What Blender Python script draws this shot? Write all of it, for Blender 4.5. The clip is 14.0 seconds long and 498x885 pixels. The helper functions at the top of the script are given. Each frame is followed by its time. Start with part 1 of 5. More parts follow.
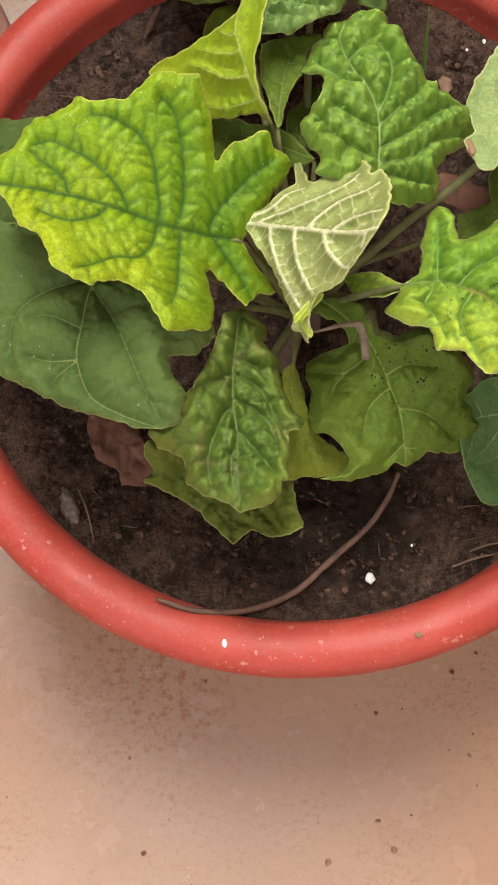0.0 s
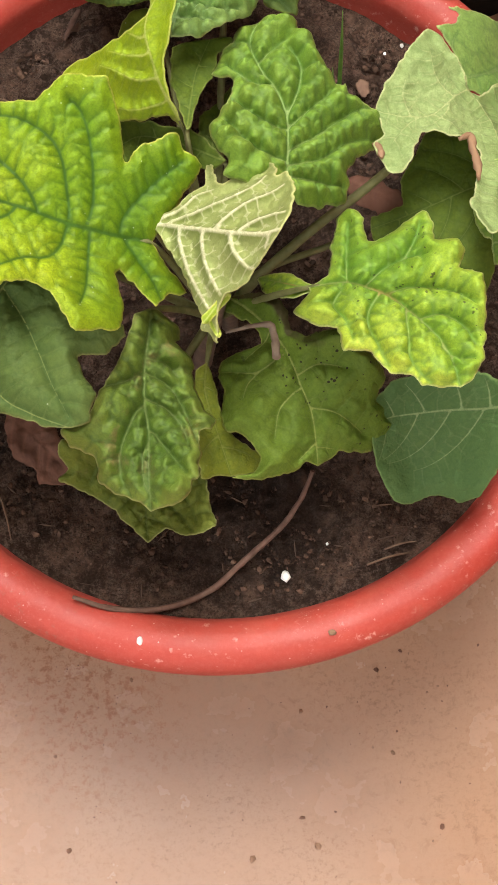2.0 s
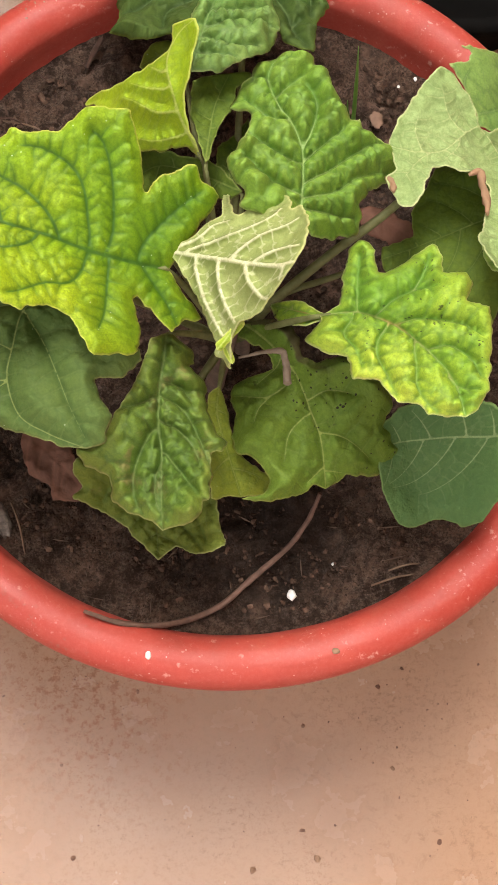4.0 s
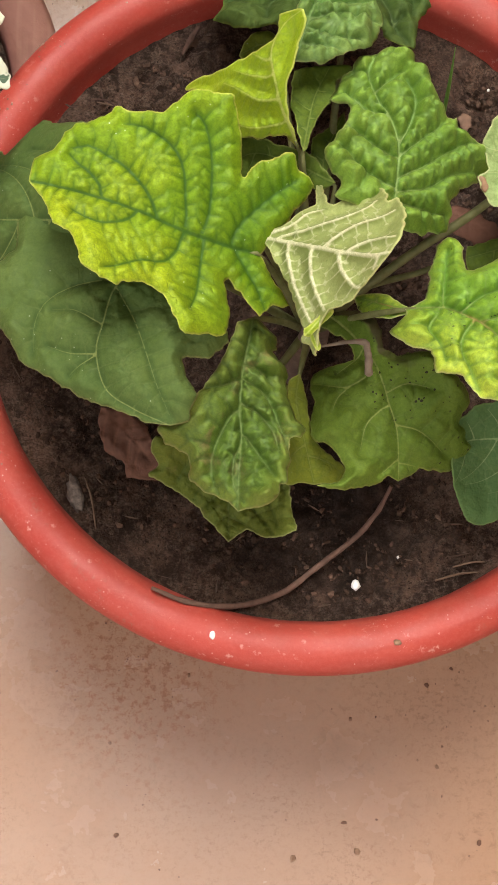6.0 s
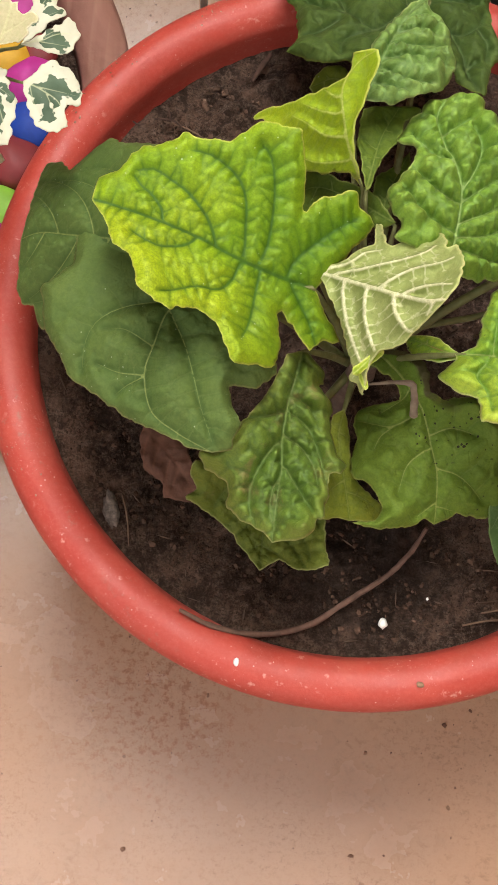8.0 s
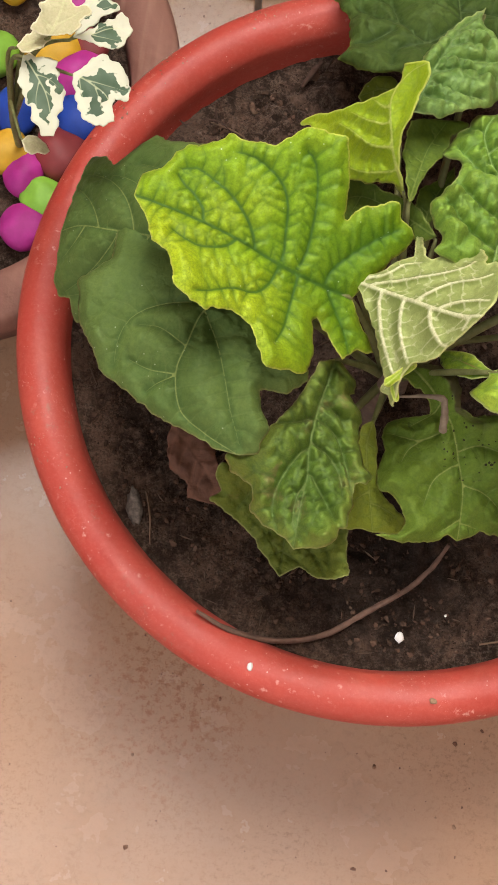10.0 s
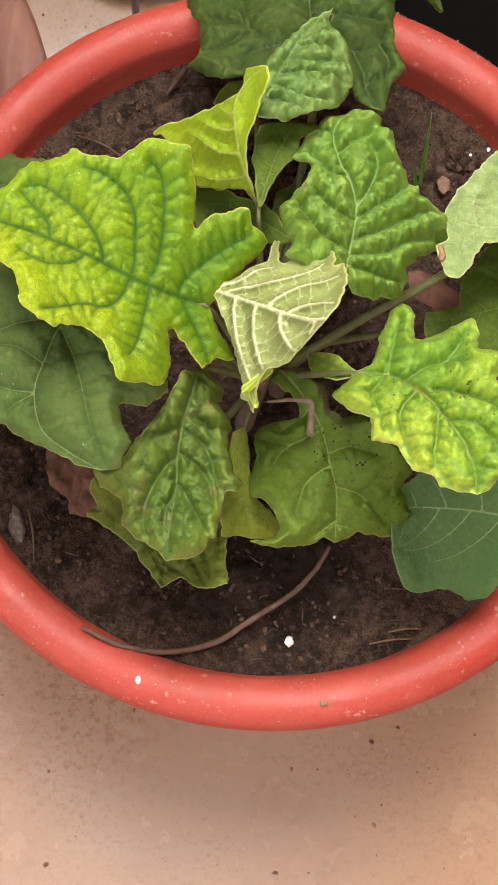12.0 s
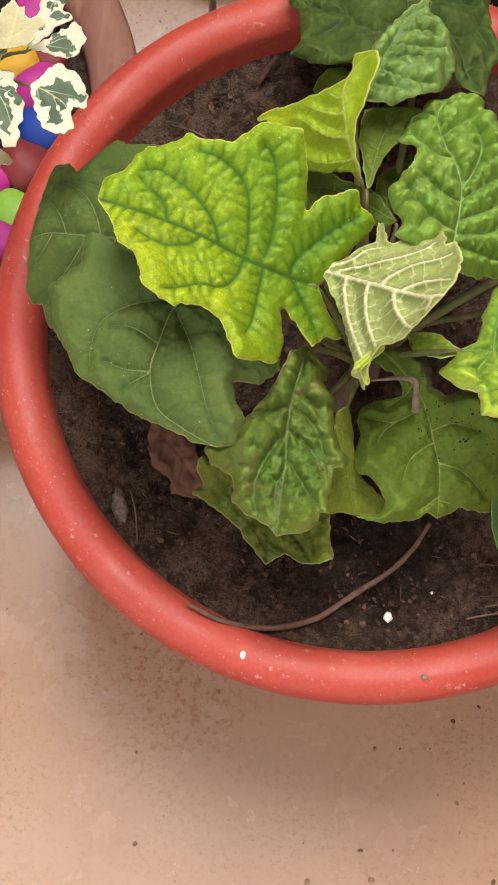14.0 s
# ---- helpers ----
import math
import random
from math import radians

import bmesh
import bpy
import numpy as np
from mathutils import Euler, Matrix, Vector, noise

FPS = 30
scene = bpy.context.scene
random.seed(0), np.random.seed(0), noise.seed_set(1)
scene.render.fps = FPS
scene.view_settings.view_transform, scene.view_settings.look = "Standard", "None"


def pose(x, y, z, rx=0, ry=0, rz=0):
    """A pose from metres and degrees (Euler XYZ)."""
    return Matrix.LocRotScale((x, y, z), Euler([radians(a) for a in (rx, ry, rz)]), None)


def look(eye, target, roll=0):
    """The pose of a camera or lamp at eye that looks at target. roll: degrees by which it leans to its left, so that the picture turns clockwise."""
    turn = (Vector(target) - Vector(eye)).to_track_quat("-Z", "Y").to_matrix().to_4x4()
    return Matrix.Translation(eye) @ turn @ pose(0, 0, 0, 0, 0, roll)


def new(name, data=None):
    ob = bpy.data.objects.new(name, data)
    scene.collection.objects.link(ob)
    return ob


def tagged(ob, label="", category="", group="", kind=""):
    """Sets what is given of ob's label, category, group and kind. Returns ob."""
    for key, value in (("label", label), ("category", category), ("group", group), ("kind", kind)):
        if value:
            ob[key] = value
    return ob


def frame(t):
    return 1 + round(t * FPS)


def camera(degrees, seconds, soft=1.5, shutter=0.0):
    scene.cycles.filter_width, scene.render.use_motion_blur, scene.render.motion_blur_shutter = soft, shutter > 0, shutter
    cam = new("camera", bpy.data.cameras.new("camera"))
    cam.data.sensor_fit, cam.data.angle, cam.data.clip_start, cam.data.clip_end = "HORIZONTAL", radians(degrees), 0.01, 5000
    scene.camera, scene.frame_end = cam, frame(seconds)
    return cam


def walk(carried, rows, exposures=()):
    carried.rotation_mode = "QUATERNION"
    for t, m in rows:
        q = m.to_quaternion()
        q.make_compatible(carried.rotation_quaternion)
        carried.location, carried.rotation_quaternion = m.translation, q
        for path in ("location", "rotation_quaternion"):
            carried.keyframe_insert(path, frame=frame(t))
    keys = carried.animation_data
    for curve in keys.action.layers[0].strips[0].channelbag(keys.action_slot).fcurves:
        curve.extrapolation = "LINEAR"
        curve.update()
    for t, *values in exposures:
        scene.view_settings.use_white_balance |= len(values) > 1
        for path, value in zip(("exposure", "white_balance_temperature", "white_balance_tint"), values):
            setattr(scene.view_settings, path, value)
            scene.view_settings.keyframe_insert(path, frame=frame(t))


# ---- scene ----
from mathutils import geometry

SKY, SUN = 0.21, 2.2
# seconds, stops, white balance
EXPO = [(t, e + 1.36, 6500.0, 10.0) for t, e in ((0.0, -0.11), (0.5, -0.08), (1.0, 0.03), (1.5, 0.13), (2.0, 0.03), (2.6, 0.03), (5.0, 0.11), (5.5, 0.0), (6.5, -0.17), (7.0, -0.14), (8.0, -0.11),
                                          (8.6, -0.14), (11.0, -0.2), (11.5, 0.0), (12.0, 0.08), (13.0, 0.055), (13.5, 0.055), (14.0, -0.08))]
cam = camera(18.0, 14.0, soft=0.6)
# seconds, place in metres, turn in degrees
PATH = [
    (0, -0.0607, -0.1857, 0.8704, 10.01, -1.61, -6.01),
    (0.5, -0.0491, -0.1858, 0.8741, 9.89, -1.99, -6.00),
    (1, -0.0496, -0.1876, 0.8891, 10.15, -2.33, -6.17),
    (1.5, -0.0502, -0.1885, 0.8854, 10.23, -2.43, -5.99),
    (2, -0.0423, -0.1896, 0.8768, 10.07, -3.04, -6.20),
    (2.5, -0.0440, -0.1884, 0.8784, 10.11, -3.30, -6.28),
    (2.7, -0.0494, -0.1869, 0.8791, 10.14, -3.17, -6.12),
    (4.8, -0.0427, -0.1871, 0.9015, 10.36, -2.96, -4.19),
    (5, -0.0446, -0.1878, 0.9011, 10.36, -2.89, -3.90),
    (5.5, -0.0553, -0.1913, 0.9040, 10.36, -2.79, -2.69),
    (6, -0.0653, -0.1954, 0.9014, 10.35, -2.59, -1.44),
    (6.5, -0.0651, -0.1910, 0.9000, 10.33, -2.46, -0.29),
    (7, -0.0584, -0.1862, 0.9084, 10.38, -2.40, 1.00),
    (7.5, -0.0640, -0.1879, 0.9034, 10.48, -2.45, 2.36),
    (8, -0.0687, -0.1875, 0.9040, 10.51, -2.24, 3.33),
    (8.5, -0.0675, -0.1862, 0.9061, 10.59, -2.34, 4.31),
    (8.7, -0.0710, -0.1883, 0.9060, 10.56, -2.26, 4.83),
    (10.8, -0.0600, -0.1880, 0.9001, 10.67, -1.88, 7.23),
    (11, -0.0456, -0.1839, 0.8999, 10.64, -1.93, 6.96),
    (11.5, -0.0252, -0.1822, 0.9043, 10.64, -2.12, 5.34),
    (12, -0.0248, -0.1793, 0.9027, 10.70, -2.09, 3.63),
    (12.5, -0.0348, -0.1789, 0.9033, 10.66, -1.72, 2.71),
    (13, -0.0386, -0.1829, 0.9050, 10.67, -1.51, 2.50),
    (13.5, -0.0477, -0.1882, 0.9090, 10.71, -1.50, 2.60),
    (14, -0.0620, -0.1946, 0.9139, 10.84, -1.45, 3.26),
]
walk(cam, [(t, pose(*p)) for t, *p in PATH], EXPO)

# ---- light ----
world = bpy.data.worlds.new("sky")
scene.world = world
world.use_nodes = True
wn = world.node_tree
sky = wn.nodes.new("ShaderNodeTexSky")
sky.sky_type = "NISHITA"
sky.sun_disc = False
sky.sun_elevation, sky.sun_rotation = radians(69), radians(339)
sky.air_density, sky.dust_density, sky.ozone_density = 1.0, 6.0, 0.6
wn.nodes["Background"].inputs[1].default_value = SKY
haze = wn.nodes.new("ShaderNodeHueSaturation")  # an overcast sky keeps little of the blue
haze.inputs["Saturation"].default_value = 0.04
wn.links.new(sky.outputs[0], haze.inputs["Color"])
wn.links.new(haze.outputs[0], wn.nodes["Background"].inputs[0])
sun = new("sun", bpy.data.lights.new("sun", "SUN"))
sun.data.energy, sun.data.angle, sun.data.color = SUN, radians(46), (1, 0.955, 0.885)
sun.matrix_world = look((-0.26, 0.68, 1.9), (0, 0, 0))


# ---- materials ----
def nodes(name, rough=0.6, spec=0.5):
    m = bpy.data.materials.new(name)
    m.use_nodes = True
    nt = m.node_tree
    b = nt.nodes["Principled BSDF"]
    b.inputs["Roughness"].default_value = rough
    b.inputs["Specular IOR Level"].default_value = spec
    return m, nt, b


def tex(nt, scale, detail=4.0, rough=0.6, coord="Object", kind="ShaderNodeTexNoise", warp=0.0):
    c = nt.nodes.new("ShaderNodeTexCoord")
    n = nt.nodes.new(kind)
    n.inputs["Scale"].default_value = scale
    if kind == "ShaderNodeTexNoise":
        n.inputs["Detail"].default_value, n.inputs["Roughness"].default_value = detail, rough
        n.inputs["Distortion"].default_value = warp
    nt.links.new(c.outputs[coord], n.inputs["Vector"])
    return n.outputs[0]


def ramp(nt, fac, *stops):
    r = nt.nodes.new("ShaderNodeValToRGB")
    e = r.color_ramp.elements
    while len(e) < len(stops):
        e.new(0.5)
    for el, (p, c) in zip(e, stops):
        el.position = p
        el.color = (*c, 1) if len(c) == 3 else c
    nt.links.new(fac, r.inputs[0])
    return r.outputs[0]


def grey(nt, fac, lo, hi, a=0.0, b=1.0):
    """Maps lo..hi of a value to a..b, clamped."""
    n = nt.nodes.new("ShaderNodeMapRange")
    n.inputs[1].default_value, n.inputs[2].default_value = lo, hi
    n.inputs[3].default_value, n.inputs[4].default_value = a, b
    nt.links.new(fac, n.inputs[0])
    return n.outputs[0]


def mix(nt, fac, a, b, blend="MIX"):
    n = nt.nodes.new("ShaderNodeMix")
    n.data_type, n.blend_type = "RGBA", blend
    for sock, v in ((n.inputs[0], fac), (n.inputs[6], a), (n.inputs[7], b)):
        if isinstance(v, (int, float)):
            sock.default_value = v
        elif isinstance(v, tuple):
            sock.default_value = (*v, 1)
        else:
            nt.links.new(v, sock)
    return n.outputs[2]


def calc(nt, op, a, b=0.0):
    n = nt.nodes.new("ShaderNodeMath")
    n.operation = op
    for sock, v in zip(n.inputs, (a, b)):
        if isinstance(v, (int, float)):
            sock.default_value = v
        else:
            nt.links.new(v, sock)
    return n.outputs[0]


def bump(nt, b, height, strength, dist):
    n = nt.nodes.new("ShaderNodeBump")
    n.inputs["Strength"].default_value, n.inputs["Distance"].default_value = strength, dist
    nt.links.new(height, n.inputs["Height"])
    nt.links.new(n.outputs[0], b.inputs["Normal"])


def attr(nt, name):
    n = nt.nodes.new("ShaderNodeAttribute")
    n.attribute_name = name
    return n.outputs["Fac"]


def leaf_mat(name, base, dark, pale, vein, margin, net=0.35, spread=0.006, vein_w=0.0006, web=0.0013, fade=0.0, ladder=0.15, line=0.6, fleck=0.0, blotch=0.5, side=0.0, rough=0.46, glow=0.12, holes=0.0, tint=None, heart=0.0, fringe=0.0, scorch=0.0, rust=0.0):
    """base: lamina; dark: along the veins and the fine net, some of it crease shade put into the colour; pale: between
    them and towards one margin.
    """
    m, nt, b = nodes(name, rough, 0.28 if rough < 0.6 else 0.16)
    base, dark, pale, vein, margin = ((1.14 * r, 1.06 * g, 0.98 * bl) for r, g, bl in (base, dark, pale, vein, margin))
    d1, d2, rim, across, cell = (attr(nt, k) for k in ("vein", "net", "rim", "across", "cell"))
    big, mid, fine = tex(nt, 28, 3, 0.55), tex(nt, 110, 3, 0.6), tex(nt, 520, 4, 0.65)
    col = mix(nt, calc(nt, "MULTIPLY", grey(nt, big, 0.3, 0.7), blotch), base, pale)
    if side:
        s = grey(nt, calc(nt, "ADD", calc(nt, "MULTIPLY", across, side), calc(nt, "MULTIPLY", big, 0.8)), 0.3, 1.35)
        col = mix(nt, s, col, pale)
    if heart:
        col = mix(nt, grey(nt, calc(nt, "ADD", attr(nt, "along"), calc(nt, "MULTIPLY", big, 0.3)), 0.2, 0.62, heart, 0), col, tuple(0.55 * p + 0.45 * q for p, q in zip(base, dark)))
    if tint:
        col = mix(nt, grey(nt, tex(nt, 70, 4, 0.6), 0.58, 0.68, 0, 0.75), col, tint)
    if fringe:
        col = mix(nt, grey(nt, calc(nt, "ADD", rim, calc(nt, "MULTIPLY", mid, 0.008)), 0.004, 0.012, fringe, 0), col, pale)
    fine_web = calc(nt, "MULTIPLY", grey(nt, cell, 0.0, 0.14, 0.3, 0), grey(nt, mid, 0.4, 0.6, 0, 1))
    web = calc(nt, "MAXIMUM", fine_web, grey(nt, calc(nt, "ADD", d2, calc(nt, "MULTIPLY", mid, 0.0006)), 0.0003, web + 0.0003, 1.0, 0))
    web = calc(nt, "MULTIPLY", web, grey(nt, calc(nt, "ADD", d1, calc(nt, "MULTIPLY", mid, 0.002)), 0.002, 0.0065, 1, 1 - fade))
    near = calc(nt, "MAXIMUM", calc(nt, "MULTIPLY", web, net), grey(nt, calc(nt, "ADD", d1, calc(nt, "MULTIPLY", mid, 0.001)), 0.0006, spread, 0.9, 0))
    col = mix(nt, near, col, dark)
    col = mix(nt, grey(nt, d1, vein_w * 0.5, vein_w * 1.3, line, 0), col, vein)
    col = mix(nt, grey(nt, d2, 0.0001, 0.0005, ladder, 0), col, vein)
    # pale margin line, with the highlight of the lit edge hairs painted in
    col = mix(nt, grey(nt, rim, 0.00015, 0.0007, 0.7, 0), col, margin)
    col = mix(nt, grey(nt, fine, 0.4, 0.68, 0.0, 0.36), col, dark)
    col = mix(nt, grey(nt, tex(nt, 1300, 2, 0.6), 0.45, 0.6, 0.0, 0.2), col, dark)
    if fleck:
        dots = calc(nt, "MULTIPLY", grey(nt, tex(nt, 230, kind="ShaderNodeTexVoronoi"), 0.05, 0.09, 1, 0), grey(nt, tex(nt, 75, 1, 0.5), 0.5, 0.56))
        col = mix(nt, calc(nt, "MULTIPLY", dots, fleck), col, (0.7, 0.74, 0.6))
    if holes:
        spots = calc(nt, "MULTIPLY", grey(nt, calc(nt, "ADD", tex(nt, 430, kind="ShaderNodeTexVoronoi"), calc(nt, "MULTIPLY", tex(nt, 190, 3, 0.6), 1.5)), 0.82, 0.87, 1, 0), grey(nt, calc(nt, "ADD", tex(nt, 30, 3, 0.6), calc(nt, "MULTIPLY", across, 0.12)), 0.47, 0.54))
        col = mix(nt, calc(nt, "MULTIPLY", spots, holes), col, (0.02, 0.017, 0.008))
    if scorch:
        spot = calc(nt, "MULTIPLY", grey(nt, calc(nt, "ADD", attr(nt, "along"), calc(nt, "MULTIPLY", mid, 0.25)), 0.62, 0.5), grey(nt, calc(nt, "ADD", across, calc(nt, "MULTIPLY", mid, 0.5)), 0.72, 0.84))
        col = mix(nt, calc(nt, "MULTIPLY", spot, scorch), col, (0.05, 0.03, 0.016))
    if rust:
        spot = calc(nt, "MULTIPLY", grey(nt, d1, 0.0003, 0.0009, 1, 0), calc(nt, "MULTIPLY", grey(nt, calc(nt, "ABSOLUTE", across), 0.12, 0.04), calc(nt, "MULTIPLY", grey(nt, attr(nt, "along"), 0.2, 0.35), grey(nt, attr(nt, "along"), 0.6, 0.48))))
        col = mix(nt, calc(nt, "MULTIPLY", calc(nt, "MULTIPLY", spot, grey(nt, mid, 0.35, 0.6)), rust), col, (0.3, 0.13, 0.05))
    nt.links.new(col, b.inputs["Base Color"])
    nt.links.new(grey(nt, mid, 0.3, 0.7, rough - 0.1, rough + 0.12), b.inputs["Roughness"])
    h = calc(nt, "ADD", calc(nt, "ADD", calc(nt, "MULTIPLY", fine, 0.45), calc(nt, "MULTIPLY", mid, 0.5)), grey(nt, cell, 0.0, 0.2, 0, 0.2))
    bump(nt, b, h, 0.9, 0.001)
    tr = nt.nodes.new("ShaderNodeBsdfTranslucent")
    nt.links.new(mix(nt, 0.5, col, pale), tr.inputs["Color"])
    mx = nt.nodes.new("ShaderNodeMixShader")
    mx.inputs[0].default_value = glow
    nt.links.new(b.outputs[0], mx.inputs[1])
    nt.links.new(tr.outputs[0], mx.inputs[2])
    nt.links.new(mx.outputs[0], nt.nodes["Material Output"].inputs["Surface"])
    return m


LEAF = dict(
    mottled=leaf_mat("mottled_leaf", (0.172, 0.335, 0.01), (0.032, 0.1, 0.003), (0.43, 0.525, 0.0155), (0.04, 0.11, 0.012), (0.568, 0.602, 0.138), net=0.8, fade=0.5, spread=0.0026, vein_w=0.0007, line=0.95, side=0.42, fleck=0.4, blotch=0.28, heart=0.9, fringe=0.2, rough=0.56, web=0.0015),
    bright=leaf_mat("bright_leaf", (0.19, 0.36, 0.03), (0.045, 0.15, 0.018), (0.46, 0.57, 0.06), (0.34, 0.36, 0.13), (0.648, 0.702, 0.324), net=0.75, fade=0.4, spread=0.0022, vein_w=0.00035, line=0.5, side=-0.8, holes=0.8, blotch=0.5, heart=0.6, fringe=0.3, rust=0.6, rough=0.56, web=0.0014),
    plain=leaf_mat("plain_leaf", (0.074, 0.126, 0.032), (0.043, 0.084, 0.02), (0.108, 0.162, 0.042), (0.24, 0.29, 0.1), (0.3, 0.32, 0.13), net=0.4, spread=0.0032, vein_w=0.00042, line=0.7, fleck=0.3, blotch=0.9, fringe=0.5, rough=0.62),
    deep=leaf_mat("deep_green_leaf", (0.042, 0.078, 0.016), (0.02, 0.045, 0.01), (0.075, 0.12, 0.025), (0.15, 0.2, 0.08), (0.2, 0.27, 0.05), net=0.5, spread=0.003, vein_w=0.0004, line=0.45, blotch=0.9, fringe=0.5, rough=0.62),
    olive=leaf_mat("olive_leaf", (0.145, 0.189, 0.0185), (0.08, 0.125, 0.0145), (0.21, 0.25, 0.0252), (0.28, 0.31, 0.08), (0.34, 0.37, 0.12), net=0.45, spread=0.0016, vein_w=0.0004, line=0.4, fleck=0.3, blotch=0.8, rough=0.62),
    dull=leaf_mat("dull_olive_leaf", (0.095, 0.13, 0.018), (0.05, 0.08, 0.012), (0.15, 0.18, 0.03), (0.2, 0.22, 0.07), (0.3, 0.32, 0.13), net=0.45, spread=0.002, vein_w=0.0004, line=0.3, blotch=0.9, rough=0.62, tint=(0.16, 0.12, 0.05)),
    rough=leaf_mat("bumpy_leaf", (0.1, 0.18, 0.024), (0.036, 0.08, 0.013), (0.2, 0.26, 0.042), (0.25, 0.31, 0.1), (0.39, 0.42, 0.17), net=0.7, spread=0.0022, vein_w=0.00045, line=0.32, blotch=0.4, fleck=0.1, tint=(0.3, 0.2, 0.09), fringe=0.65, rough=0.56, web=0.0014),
    # its dark net also paints the shade in the valleys between puckers
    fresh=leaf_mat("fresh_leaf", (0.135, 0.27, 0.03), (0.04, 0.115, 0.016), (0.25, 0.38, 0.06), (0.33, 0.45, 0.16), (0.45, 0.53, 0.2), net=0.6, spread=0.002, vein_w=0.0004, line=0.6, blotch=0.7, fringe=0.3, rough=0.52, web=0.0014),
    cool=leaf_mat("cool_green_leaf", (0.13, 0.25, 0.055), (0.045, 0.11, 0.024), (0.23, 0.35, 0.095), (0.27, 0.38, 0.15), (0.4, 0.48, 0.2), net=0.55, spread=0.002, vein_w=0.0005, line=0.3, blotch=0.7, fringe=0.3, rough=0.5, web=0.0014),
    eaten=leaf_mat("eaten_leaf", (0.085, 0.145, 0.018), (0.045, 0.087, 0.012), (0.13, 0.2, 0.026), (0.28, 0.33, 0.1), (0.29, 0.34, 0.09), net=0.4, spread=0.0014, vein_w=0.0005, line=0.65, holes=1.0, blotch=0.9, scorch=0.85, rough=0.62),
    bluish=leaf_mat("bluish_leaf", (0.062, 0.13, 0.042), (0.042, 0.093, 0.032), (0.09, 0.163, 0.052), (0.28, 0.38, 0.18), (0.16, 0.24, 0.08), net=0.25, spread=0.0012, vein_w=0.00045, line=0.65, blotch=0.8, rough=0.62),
    # for leaves below others: their shade is put into a darker green
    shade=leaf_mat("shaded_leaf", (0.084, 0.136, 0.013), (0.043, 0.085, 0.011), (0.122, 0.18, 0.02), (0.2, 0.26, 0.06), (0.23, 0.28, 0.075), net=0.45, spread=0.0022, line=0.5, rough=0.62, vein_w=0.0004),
    # spread paints shade into the tissue beside the raised veins
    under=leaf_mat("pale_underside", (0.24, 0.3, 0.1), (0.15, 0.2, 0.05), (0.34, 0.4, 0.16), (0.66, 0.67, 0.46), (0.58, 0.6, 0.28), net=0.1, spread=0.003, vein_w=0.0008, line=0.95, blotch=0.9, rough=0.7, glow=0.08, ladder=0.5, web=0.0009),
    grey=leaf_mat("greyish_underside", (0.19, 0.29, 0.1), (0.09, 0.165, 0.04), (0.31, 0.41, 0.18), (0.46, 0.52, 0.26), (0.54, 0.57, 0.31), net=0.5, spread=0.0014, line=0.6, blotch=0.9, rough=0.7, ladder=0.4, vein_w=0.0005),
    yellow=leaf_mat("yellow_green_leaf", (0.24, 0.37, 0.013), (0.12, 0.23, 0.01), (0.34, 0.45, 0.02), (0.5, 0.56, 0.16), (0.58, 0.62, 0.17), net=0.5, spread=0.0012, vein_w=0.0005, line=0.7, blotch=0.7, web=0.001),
)


def leaf_dead(name, c1, c2):
    m, nt, b = nodes(name, 0.8, 0.2)
    col = mix(nt, grey(nt, tex(nt, 70, 5, 0.65), 0.3, 0.7), c1, c2)
    col = mix(nt, grey(nt, attr(nt, "vein"), 0.0003, 0.0012, 0.6, 0), col, c2)
    nt.links.new(col, b.inputs["Base Color"])
    bump(nt, b, tex(nt, 300, 5, 0.7), 0.5, 0.001)
    return m


LEAF["dead"] = leaf_dead("dead_leaf", (0.085, 0.038, 0.024), (0.18, 0.085, 0.055))
LEAF["dry"] = leaf_dead("dry_leaf", (0.16, 0.09, 0.05), (0.32, 0.19, 0.11))


def variegated():
    m, nt, b = nodes("variegated_leaf", 0.55, 0.35)
    rim, n = attr(nt, "rim"), tex(nt, 95, 3, 0.55)
    f = calc(nt, "ADD", rim, calc(nt, "MULTIPLY", calc(nt, "SUBTRACT", n, 0.52), attr(nt, "wild")))
    col = mix(nt, grey(nt, f, 0.0017, 0.0021), (0.5, 0.49, 0.36), mix(nt, grey(nt, tex(nt, 60, 2, 0.5), 0.4, 0.6), (0.03, 0.062, 0.025), (0.07, 0.11, 0.06)))
    col = mix(nt, grey(nt, attr(nt, "vein"), 0.0001, 0.0005, 0.6, 0), col, (0.5, 0.52, 0.3))
    nt.links.new(col, b.inputs["Base Color"])
    bump(nt, b, tex(nt, 500, 3, 0.6), 0.25, 0.0005)
    return m


LEAF["cream"] = variegated()
LEAF["ivory"] = leaf_mat("ivory_leaf", (0.46, 0.44, 0.27), (0.32, 0.34, 0.17), (0.52, 0.5, 0.35), (0.6, 0.62, 0.38), (0.8, 0.78, 0.62), net=0.2, spread=0.001, line=0.5)


def stem_mat(name, c1, c2, rough=0.6):
    m, nt, b = nodes(name, rough, 0.3)
    nt.links.new(mix(nt, grey(nt, tex(nt, 160, 5, 0.65), 0.3, 0.7), c1, c2), b.inputs["Base Color"])
    bump(nt, b, tex(nt, 600, 4, 0.6), 0.4, 0.0006)
    return m


